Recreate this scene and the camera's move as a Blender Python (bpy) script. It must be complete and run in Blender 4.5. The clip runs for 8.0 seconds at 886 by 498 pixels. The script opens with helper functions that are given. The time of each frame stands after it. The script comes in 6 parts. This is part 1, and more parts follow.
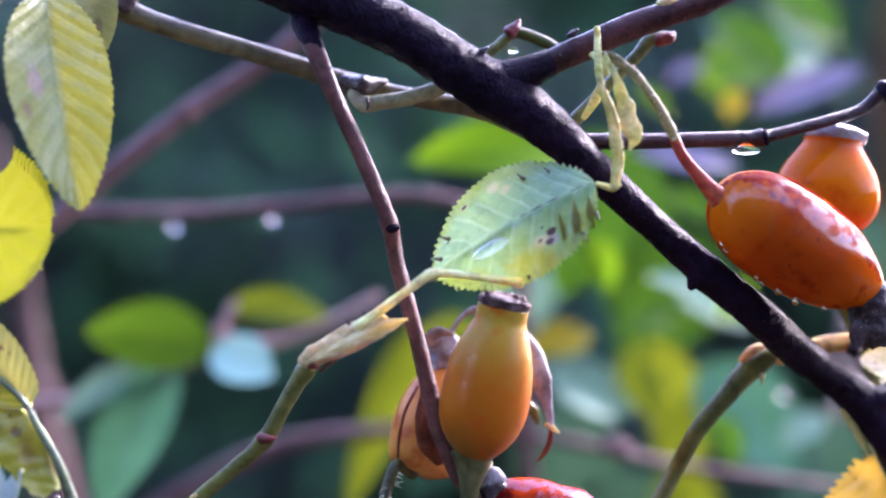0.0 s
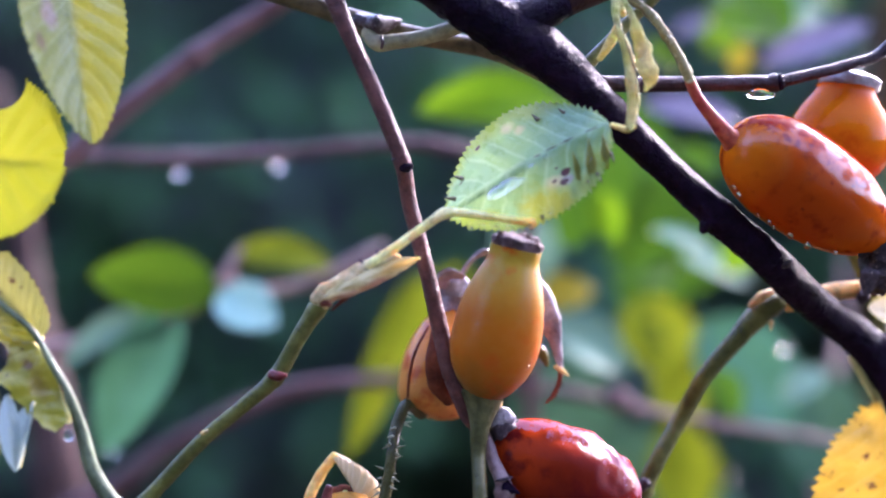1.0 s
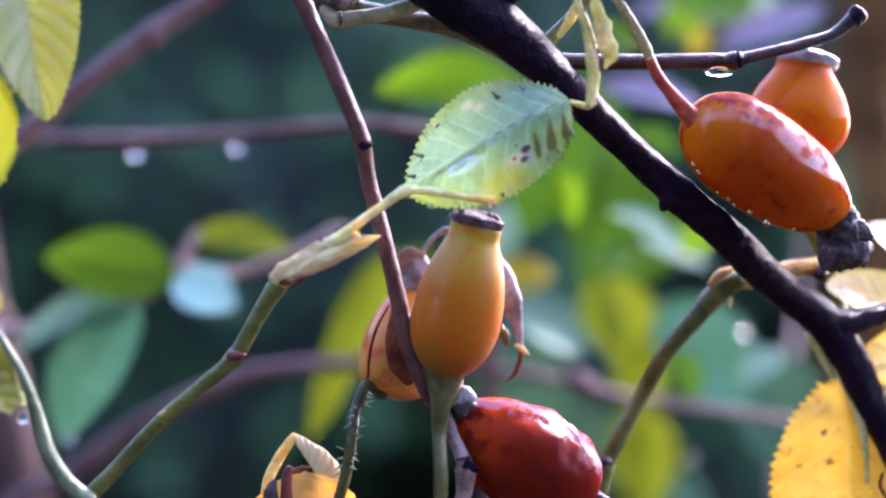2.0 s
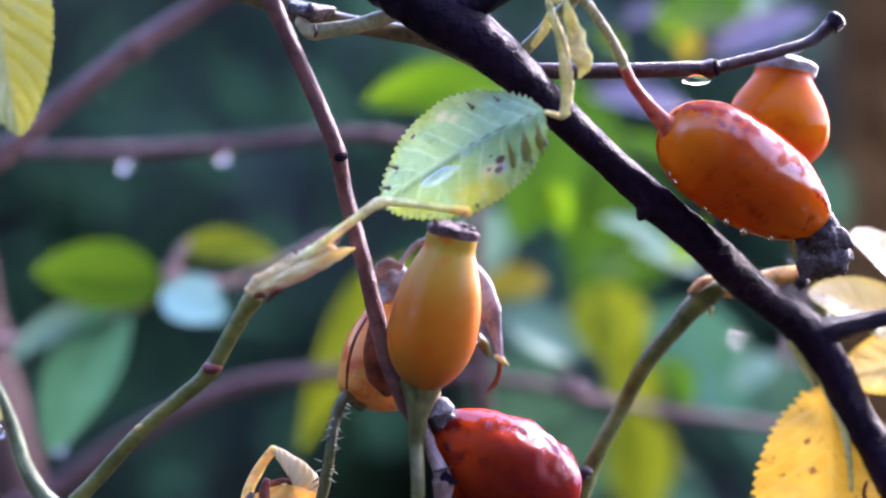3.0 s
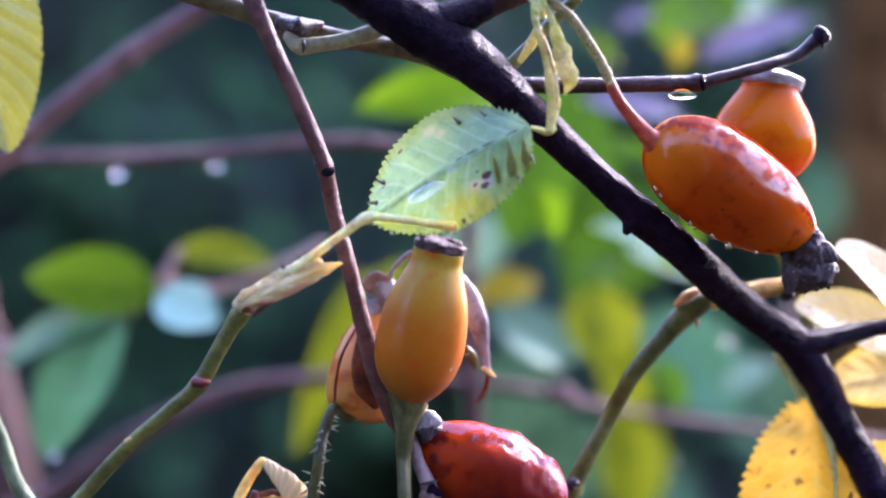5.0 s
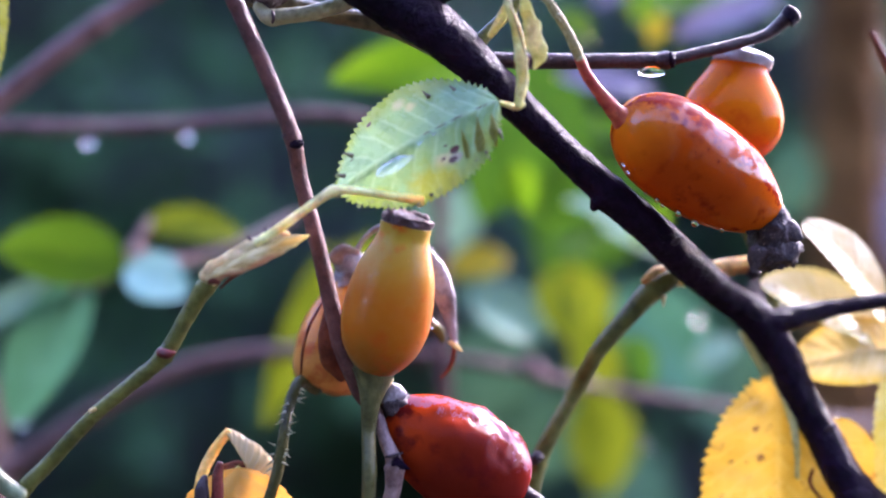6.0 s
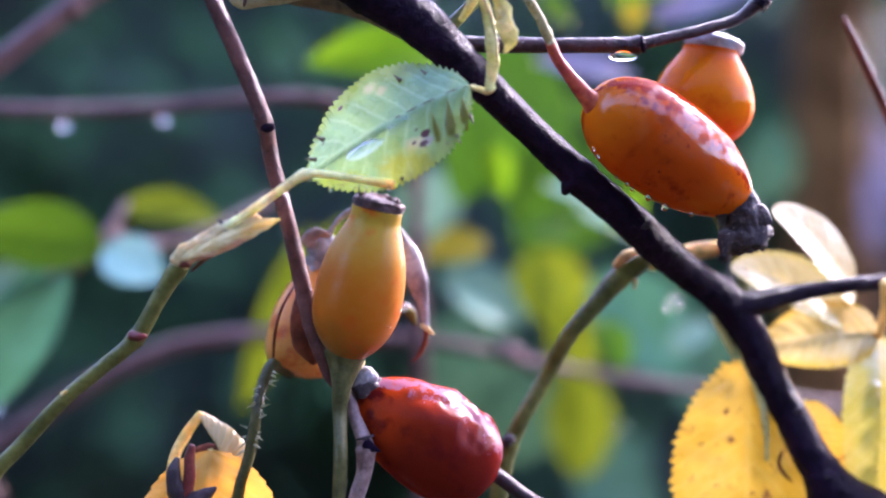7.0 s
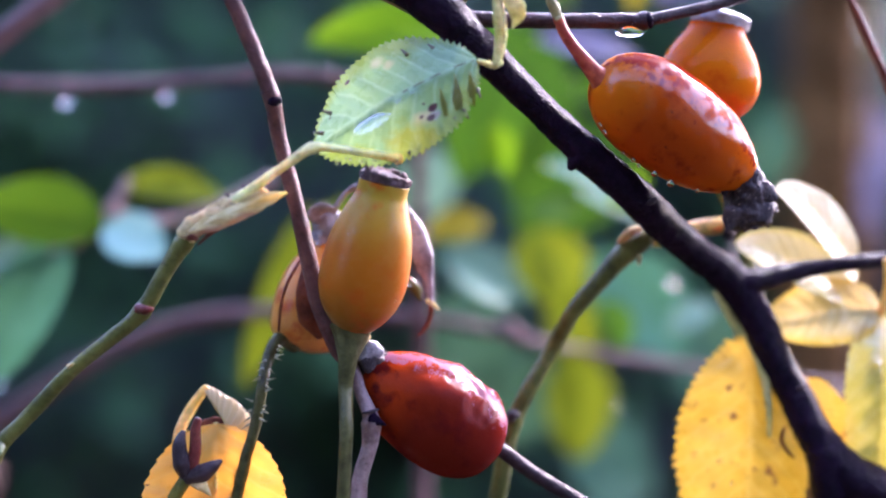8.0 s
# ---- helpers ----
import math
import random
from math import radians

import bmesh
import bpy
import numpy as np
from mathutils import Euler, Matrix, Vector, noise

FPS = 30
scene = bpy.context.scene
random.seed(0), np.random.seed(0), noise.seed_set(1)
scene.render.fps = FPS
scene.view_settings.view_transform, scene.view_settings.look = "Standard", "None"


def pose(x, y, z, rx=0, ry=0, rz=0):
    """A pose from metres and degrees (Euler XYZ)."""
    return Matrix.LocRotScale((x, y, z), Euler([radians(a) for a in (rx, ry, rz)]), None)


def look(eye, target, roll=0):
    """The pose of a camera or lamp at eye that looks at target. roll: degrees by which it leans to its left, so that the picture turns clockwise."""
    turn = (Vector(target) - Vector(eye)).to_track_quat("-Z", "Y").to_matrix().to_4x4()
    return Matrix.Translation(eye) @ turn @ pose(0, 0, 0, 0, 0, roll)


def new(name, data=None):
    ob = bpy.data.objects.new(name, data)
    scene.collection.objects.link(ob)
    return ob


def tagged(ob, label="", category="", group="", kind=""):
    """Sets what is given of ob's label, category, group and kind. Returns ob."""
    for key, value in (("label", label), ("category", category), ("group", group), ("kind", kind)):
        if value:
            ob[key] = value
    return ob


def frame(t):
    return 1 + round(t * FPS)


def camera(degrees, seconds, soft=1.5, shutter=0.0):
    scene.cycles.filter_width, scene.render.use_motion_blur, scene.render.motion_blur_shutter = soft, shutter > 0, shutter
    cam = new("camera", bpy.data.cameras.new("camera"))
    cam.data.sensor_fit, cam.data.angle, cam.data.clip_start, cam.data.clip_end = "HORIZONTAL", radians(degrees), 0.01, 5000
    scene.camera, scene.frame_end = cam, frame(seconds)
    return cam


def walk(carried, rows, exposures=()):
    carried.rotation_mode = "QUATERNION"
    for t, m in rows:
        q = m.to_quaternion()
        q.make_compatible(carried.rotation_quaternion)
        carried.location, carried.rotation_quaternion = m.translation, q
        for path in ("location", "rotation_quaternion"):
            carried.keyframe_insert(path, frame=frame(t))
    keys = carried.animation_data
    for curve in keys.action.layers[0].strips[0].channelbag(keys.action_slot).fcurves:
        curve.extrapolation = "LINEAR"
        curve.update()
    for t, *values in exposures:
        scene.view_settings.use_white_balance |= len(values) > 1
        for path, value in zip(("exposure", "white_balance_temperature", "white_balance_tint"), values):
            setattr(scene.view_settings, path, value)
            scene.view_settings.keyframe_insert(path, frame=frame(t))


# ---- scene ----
cam = camera(40.8, 8.0, soft=2.1)
# a close-up lens: in focus at the twigs, the garden behind thrown out of focus
cam.data.dof.use_dof = True
cam.data.dof.focus_distance = 0.1645
cam.data.dof.aperture_fstop = 5.3

PATH = [
    (0.0, pose(-0.00085, -0.00111, 1.20388, 91.716, 0.117, 1.640)),
    (0.5, pose(-0.00377, -0.00148, 1.20222, 90.854, -0.407, 1.650)),
    (1.0, pose(-0.00388, -0.00100, 1.19999, 90.197, -0.639, 1.170)),
    (1.5, pose(-0.00503, 0.00011, 1.19797, 90.127, -0.731, -0.270)),
    (1.7, pose(-0.00471, -0.00002, 1.19816, 89.790, -0.601, -0.636)),
    (2.8, pose(-0.00006, 0.00001, 1.19929, 89.634, 0.009, -0.572)),
    (3.0, pose(0.00117, 0.00026, 1.19953, 89.876, 0.024, -0.110)),
    (3.5, pose(-0.00010, 0.00020, 1.20014, 89.961, 0.082, -0.027)),
    (4.0, pose(0.00155, -0.00022, 1.20115, 89.512, -0.053, 0.206)),
    (4.5, pose(0.00347, -0.00068, 1.20319, 89.195, -0.175, 0.164)),
    (4.7, pose(0.00314, -0.00068, 1.20271, 89.575, 0.073, 0.104)),
    (5.8, pose(0.00392, -0.00110, 1.20285, 88.419, -0.632, -0.774)),
    (6.0, pose(0.00472, -0.00095, 1.20260, 88.239, -0.723, -1.033)),
    (6.5, pose(0.00621, -0.00124, 1.20165, 87.942, -0.796, -1.736)),
    (7.0, pose(0.00690, -0.00157, 1.20264, 87.462, -0.809, -1.645)),
    (7.5, pose(0.00589, -0.00160, 1.20270, 87.076, -1.025, -1.860)),
    (8.0, pose(0.00510, -0.00185, 1.20110, 86.784, -1.108, -1.967)),
]
walk(cam, PATH, exposures=[(0.0, 3.39, 5800, 34), (8.0, 3.39, 5800, 34)])

# ---------------------------------------------------------------- light
SUN_EL, SUN_AZ = radians(36), radians(47)
world = bpy.data.worlds.new("overcast_sky")
scene.world = world
world.use_nodes = True
wn = world.node_tree.nodes
sky = wn.new("ShaderNodeTexSky")
sky.sky_type = "NISHITA"
sky.sun_disc = False
sky.sun_elevation = SUN_EL
sky.sun_rotation = SUN_AZ
sky.dust_density = 2.0
sky.air_density = 1.0
world.node_tree.links.new(sky.outputs[0], wn["Background"].inputs[0])
wn["Background"].inputs[1].default_value = 0.15

sun = new("sun", bpy.data.lights.new("sun", "SUN"))
sun.data.energy = 1.3
sun.data.angle = radians(18)
sun.data.color = (1.0, 0.96, 0.92)
sun.matrix_world = look((1.0, 3.0, 6.0), (1.0 - math.sin(SUN_AZ) * math.cos(SUN_EL), 3.0 - math.cos(SUN_AZ) * math.cos(SUN_EL), 6.0 - math.sin(SUN_EL)))


# ---------------------------------------------------------------- materials
def nodes_of(name):
    m = bpy.data.materials.new(name)
    m.use_nodes = True
    t = m.node_tree
    return m, t, t.nodes["Principled BSDF"], t.nodes["Material Output"]


def noise_node(t, scale, detail=4.0, rough=0.6, coord="Object"):
    c = t.nodes.new("ShaderNodeTexCoord")
    n = t.nodes.new("ShaderNodeTexNoise")
    n.inputs["Scale"].default_value = scale
    n.inputs["Detail"].default_value = detail
    n.inputs["Roughness"].default_value = rough
    t.links.new(c.outputs[coord], n.inputs["Vector"])
    return n


def ramp(t, fac, stops):
    r = t.nodes.new("ShaderNodeValToRGB")
    while len(r.color_ramp.elements) < len(stops):
        r.color_ramp.elements.new(0.5)
    for e, (p, c) in zip(r.color_ramp.elements, stops):
        e.position, e.color = p, (*c, 1)
    t.links.new(fac, r.inputs[0])
    return r


def mixed(t, fac, a, b, mode="MIX"):
    m = t.nodes.new("ShaderNodeMix")
    m.data_type, m.blend_type = "RGBA", mode
    for sock, v in ((m.inputs[0], fac), (m.inputs[6], a), (m.inputs[7], b)):
        if isinstance(v, (int, float)):
            sock.default_value = v
        elif isinstance(v, tuple):
            sock.default_value = (*v, 1)
        else:
            t.links.new(v, sock)
    return m.outputs[2]


def math_node(t, op, a, b=None):
    m = t.nodes.new("ShaderNodeMath")
    m.operation = op
    for sock, v in zip(m.inputs, (a, b)):
        if v is None:
            continue
        if isinstance(v, (int, float)):
            sock.default_value = v
        else:
            t.links.new(v, sock)
    return m.outputs[0]


def surface(name, dark, light, speck, big=120.0, fine=900.0, rough=(0.3, 0.6), bump=0.0002, coat=0.0, sss=0.0, speck_at=0.66, spec=0.5, sparkle=False, coat_ior=1.3):
    """A wet natural surface: two tones at a large scale, specks at a fine one, relief and uneven gloss."""
    m, t, p, out = nodes_of(name)
    n1, n2 = noise_node(t, big), noise_node(t, fine, 6.0, 0.7)
    base = ramp(t, n1.outputs[0], [(0.36, dark), (0.64, light)]).outputs[0]
    n3 = noise_node(t, fine * 0.4, 5.0, 0.75)
    base = mixed(t, 1.0, base, ramp(t, n3.outputs[0], [(0.36, (0.62, 0.6, 0.6)), (0.5, (0.97, 0.97, 0.97)), (0.66, (1.22, 1.2, 1.16))]).outputs[0], "MULTIPLY")
    mask = ramp(t, n2.outputs[0], [(speck_at, (0, 0, 0)), (speck_at + 0.05, (1, 1, 1))]).outputs[0]
    t.links.new(mixed(t, mask, base, speck), p.inputs["Base Color"])
    r = ramp(t, n2.outputs[0], [(0.35, (rough[0],) * 3), (0.65, (rough[1],) * 3)]).outputs[0]
    t.links.new(r, p.inputs["Roughness"])
    b = t.nodes.new("ShaderNodeBump")
    b.inputs["Strength"].default_value = 1.0
    b.inputs["Distance"].default_value = bump
    t.links.new(math_node(t, "ADD", n2.outputs[0], math_node(t, "MULTIPLY", n3.outputs[0], 1.5)), b.inputs["Height"])
    t.links.new(b.outputs[0], p.inputs["Normal"])
    if sparkle:
        t.links.new(b.outputs[0], p.inputs["Coat Normal"])
    p.inputs["Specular IOR Level"].default_value = spec
    p.inputs["Coat Weight"].default_value = min(1.0, 2.2 * coat)
    p.inputs["Coat IOR"].default_value = coat_ior
    p.inputs["Coat Roughness"].default_value = 0.12
    if sss:
        p.inputs["Subsurface Weight"].default_value = sss
        p.inputs["Subsurface Radius"].default_value = (1.0, 0.45, 0.15)
        p.inputs["Subsurface Scale"].default_value = 0.003
    return m


def leaf_material(name, main, second, vein, spot, through_colour, rough=0.32, through_share=0.35, veins=11.0, spots=0.69, relief=0.00035, margin=None, marks=(), gloss=0.5, wet=0.0, patch=90.0, stripe=0.28, stains=()):
    """A leaf blade: mottled tone, paler side veins, brown specks, relief between the veins, light passing through."""
    m, t, p, out = nodes_of(name)
    uv = t.nodes.new("ShaderNodeUVMap")
    sep = t.nodes.new("ShaderNodeSeparateXYZ")
    t.links.new(uv.outputs[0], sep.inputs[0])
    across = math_node(t, "ABSOLUTE", math_node(t, "SUBTRACT", sep.outputs[0], 0.5))
    n0 = noise_node(t, 260.0, 3.0)
    along = math_node(t, "ADD", math_node(t, "SUBTRACT", sep.outputs[1], math_node(t, "MULTIPLY", across, 0.42)), math_node(t, "MULTIPLY", n0.outputs[0], 0.05))
    wave = math_node(t, "PINGPONG", math_node(t, "MULTIPLY", along, veins), 0.5)
    vein_mask = ramp(t, wave, [(0.02, (1, 1, 1)), (0.14, (0, 0, 0))]).outputs[0]
    rib = ramp(t, across, [(0.012, (1, 1, 1)), (0.03, (0, 0, 0))]).outputs[0]
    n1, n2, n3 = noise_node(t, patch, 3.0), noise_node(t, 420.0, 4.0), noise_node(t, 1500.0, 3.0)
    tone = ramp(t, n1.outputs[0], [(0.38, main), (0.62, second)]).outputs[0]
    tone = mixed(t, math_node(t, "MULTIPLY", math_node(t, "MAXIMUM", vein_mask, rib), stripe), tone, vein)
    if margin:
        edge = math_node(t, "ADD", across, math_node(t, "MULTIPLY", math_node(t, "SUBTRACT", n1.outputs[0], 0.5), 0.5))
        tone = mixed(t, ramp(t, edge, [(0.33, (0, 0, 0)), (0.48, (1, 1, 1))]).outputs[0], tone, margin)
    for su, sv, sr, stain in stains:
        off = t.nodes.new("ShaderNodeVectorMath")
        off.operation = "DISTANCE"
        t.links.new(uv.outputs[0], off.inputs[0])
        off.inputs[1].default_value = (su, sv, 0)
        near = math_node(t, "ADD", off.outputs["Value"], math_node(t, "MULTIPLY", math_node(t, "SUBTRACT", n2.outputs[0], 0.5), sr * 1.4))
        tone = mixed(t, ramp(t, near, [(sr * 0.4, (1, 1, 1)), (sr, (0, 0, 0))]).outputs[0], tone, stain)
    mask = ramp(t, n2.outputs[0], [(spots, (0, 0, 0)), (spots + 0.04, (1, 1, 1))]).outputs[0]
    for mu, mv, mr in marks:
        far = t.nodes.new("ShaderNodeVectorMath")
        far.operation = "DISTANCE"
        t.links.new(uv.outputs[0], far.inputs[0])
        far.inputs[1].default_value = (mu, mv, 0)
        d = math_node(t, "ADD", far.outputs["Value"], math_node(t, "MULTIPLY", math_node(t, "SUBTRACT", n2.outputs[0], 0.5), mr * 1.6))
        mask = math_node(t, "MAXIMUM", mask, ramp(t, d, [(mr * 0.75, (1, 1, 1)), (mr, (0, 0, 0))]).outputs[0])
    tone = mixed(t, mask, tone, spot)
    t.links.new(tone, p.inputs["Base Color"])
    t.links.new(ramp(t, n2.outputs[0], [(0.3, (rough * 0.6,) * 3), (0.7, (min(1, rough * 1.7),) * 3)]).outputs[0], p.inputs["Roughness"])
    p.inputs["Specular IOR Level"].default_value = gloss
    if wet:
        t.links.new(ramp(t, noise_node(t, 170.0, 3.0, 0.55).outputs[0], [(0.45, (0, 0, 0)), (0.52, (wet,) * 3)]).outputs[0], p.inputs["Coat Weight"])
        p.inputs["Coat Roughness"].default_value = 0.08
    height = math_node(t, "ADD", math_node(t, "MULTIPLY", wave, 0.7), math_node(t, "MULTIPLY", n3.outputs[0], 0.35))
    b = t.nodes.new("ShaderNodeBump")
    b.inputs["Strength"].default_value = 0.8
    b.inputs["Distance"].default_value = relief
    t.links.new(height, b.inputs["Height"])
    t.links.new(b.outputs[0], p.inputs["Normal"])
    tr = t.nodes.new("ShaderNodeBsdfTranslucent")
    t.links.new(mixed(t, mask, mixed(t, 0.5, tone, through_colour), spot), tr.inputs[0])
    mx = t.nodes.new("ShaderNodeMixShader")
    mx.inputs[0].default_value = through_share
    t.links.new(p.outputs[0], mx.inputs[1])
    t.links.new(tr.outputs[0], mx.inputs[2])
    t.links.new(mx.outputs[0], out.inputs[0])
    return m


BARK = surface("wet_dark_bark", (0.0062, 0.0023, 0.0095), (0.0145, 0.0056, 0.019), (0.085, 0.065, 0.09), 150, 1500, (0.3, 0.5), 0.0005, coat=0.4, speck_at=0.66, spec=0.01, sparkle=True, coat_ior=1.12)
CANE_BARK = surface("mauve_brown_wet_cane_bark", (0.075, 0.025, 0.022), (0.15, 0.055, 0.045), (0.28, 0.18, 0.17), 140, 1100, (0.35, 0.55), 0.0003, coat=0.34, speck_at=0.67, spec=0.08, sparkle=True, coat_ior=1.25)
PALE_CANE = surface("weathered_pinkish_cane_bark", (0.19, 0.1, 0.09), (0.4, 0.26, 0.24), (0.06, 0.03, 0.035), 260, 1000, (0.35, 0.55), 0.0004, coat=0.3, speck_at=0.64, spec=0.3)
RED_BARK = surface("red_brown_bark", (0.03, 0.01, 0.011), (0.075, 0.024, 0.024), (0.2, 0.12, 0.11), 140, 1100, (0.3, 0.5), 0.00025, coat=0.2, speck_at=0.67, spec=0.08)
RED_TWIG = surface("reddish_twig_bark", (0.085, 0.02, 0.014), (0.18, 0.046, 0.03), (0.2, 0.12, 0.11), 140, 1100, (0.3, 0.5), 0.00025, coat=0.1, speck_at=0.68, spec=0.06)
PURPLE_BARK = surface("purple_brown_twig_bark", (0.018, 0.008, 0.012), (0.056, 0.026, 0.032), (0.3, 0.22, 0.24), 160, 1200, (0.25, 0.5), 0.0003, coat=0.34, speck_at=0.66, spec=0.06, sparkle=True, coat_ior=1.25)
GREEN_STEM = surface("olive_green_stem_skin", (0.068, 0.073, 0.014), (0.138, 0.132, 0.03), (0.16, 0.07, 0.04), 170, 1000, (0.35, 0.6), 0.00025, coat=0.3, speck_at=0.65, spec=0.1)
DARK_STEM = surface("dark_olive_stalk_skin", (0.05, 0.048, 0.014), (0.1, 0.09, 0.03), (0.13, 0.07, 0.05), 190, 1100, (0.35, 0.6), 0.0003, coat=0.25, speck_at=0.66, spec=0.08)
WET_SHOOT = surface("wet_grey_green_shoot_skin", (0.085, 0.105, 0.055), (0.17, 0.21, 0.13), (0.12, 0.07, 0.06), 170, 1000, (0.3, 0.5), 0.00025, coat=0.3, speck_at=0.66, spec=0.12)
BROWN_GREEN = surface("brown_green_stem_skin", (0.08, 0.06, 0.034), (0.165, 0.135, 0.08), (0.1, 0.055, 0.05), 130, 1000, (0.25, 0.5), 0.0002, coat=0.35, speck_at=0.68, spec=0.15)
CREAM_STEM = surface("pale_yellow_green_petiole", (0.8, 0.62, 0.14), (0.92, 0.8, 0.36), (0.4, 0.22, 0.07), 200, 1200, (0.35, 0.6), 0.0002, speck_at=0.7, sss=0.3, spec=0.3)
SHEATH = surface("papery_cream_sheath", (0.54, 0.37, 0.14), (0.82, 0.68, 0.38), (0.3, 0.14, 0.06), 300, 900, (0.5, 0.75), 0.0005, speck_at=0.64, sss=0.15, spec=0.3)
STIPULE = surface("dry_yellow_green_stipule_tissue", (0.42, 0.42, 0.08), (0.7, 0.67, 0.3), (0.2, 0.14, 0.07), 230, 900, (0.4, 0.65), 0.0005, speck_at=0.66, sss=0.1, spec=0.3)
HAIRY_STALK = surface("pale_olive_scurfy_stalk_skin", (0.16, 0.125, 0.05), (0.38, 0.32, 0.15), (0.8, 0.72, 0.5), 300, 1300, (0.4, 0.6), 0.0004, speck_at=0.57, spec=0.1)
DRY = surface("dry_purple_brown_tissue", (0.022, 0.011, 0.015), (0.065, 0.035, 0.043), (0.24, 0.17, 0.19), 220, 1400, (0.3, 0.6), 0.0004, speck_at=0.66, coat=0.1, spec=0.25)
WET_DRY = surface("wet_dark_purple_node_bark", (0.03, 0.016, 0.022), (0.09, 0.055, 0.065), (0.5, 0.44, 0.46), 300, 1300, (0.2, 0.4), 0.0005, speck_at=0.6, coat=0.8, spec=0.3)
STAMEN = surface("purple_brown_dry_stamens", (0.05, 0.024, 0.03), (0.16, 0.09, 0.095), (0.34, 0.24, 0.24), 420, 1800, (0.4, 0.7), 0.0006, speck_at=0.6, spec=0.3)
DRY_PALE = surface("dry_greyish_purple_sepal", (0.15, 0.11, 0.125), (0.38, 0.32, 0.37), (0.44, 0.37, 0.4), 220, 1400, (0.3, 0.6), 0.0004, speck_at=0.62, coat=0.2)
CROWN = surface("shrivelled_black_calyx", (0.02, 0.012, 0.016), (0.085, 0.055, 0.062), (0.3, 0.2, 0.16), 300, 1500, (0.4, 0.7), 0.0006, spec=0.2, coat=0.1, speck_at=0.6)
PALE_CROWN = surface("grey_dry_calyx_disc", (0.24, 0.2, 0.24), (0.5, 0.46, 0.52), (0.06, 0.04, 0.05), 300, 1400, (0.25, 0.5), 0.0004, speck_at=0.64, coat=0.6)
TAN = surface("orange_tan_dry_tissue", (0.8, 0.45, 0.07), (0.9, 0.62, 0.2), (0.3, 0.12, 0.04), 200, 1200, (0.3, 0.55), 0.0002, speck_at=0.7, sss=0.15)
DECAY = surface("dark_red_decayed_skin", (0.1, 0.02, 0.01), (0.22, 0.055, 0.022), (0.3, 0.1, 0.05), 220, 1200, (0.45, 0.7), 0.0005, spec=0.15, speck_at=0.7)
OLIVE_STALK = surface("yellow_olive_stalk_skin", (0.46, 0.42, 0.12), (0.62, 0.55, 0.22), (0.25, 0.15, 0.05), 200, 1200, (0.3, 0.5), 0.0002, speck_at=0.7)
PALE_STEM = surface("pale_wet_green_stem_skin", (0.25, 0.24, 0.13), (0.4, 0.38, 0.24), (0.15, 0.09, 0.06), 200, 1100, (0.3, 0.5), 0.0003, coat=0.1, speck_at=0.66, spec=0.2)
RED_STALK = surface("red_hip_stalk_skin", (0.32, 0.026, 0.03), (0.5, 0.11, 0.05), (0.09, 0.015, 0.015), 300, 1300, (0.3, 0.5), 0.0002, coat=0.2, speck_at=0.62, spec=0.08)
RED_TIP = surface("dark_red_bud_tissue", (0.1, 0.015, 0.015), (0.2, 0.04, 0.03), (0.3, 0.12, 0.1), 300, 1200, (0.25, 0.45), 0.0002, coat=0.25, spec=0.12)


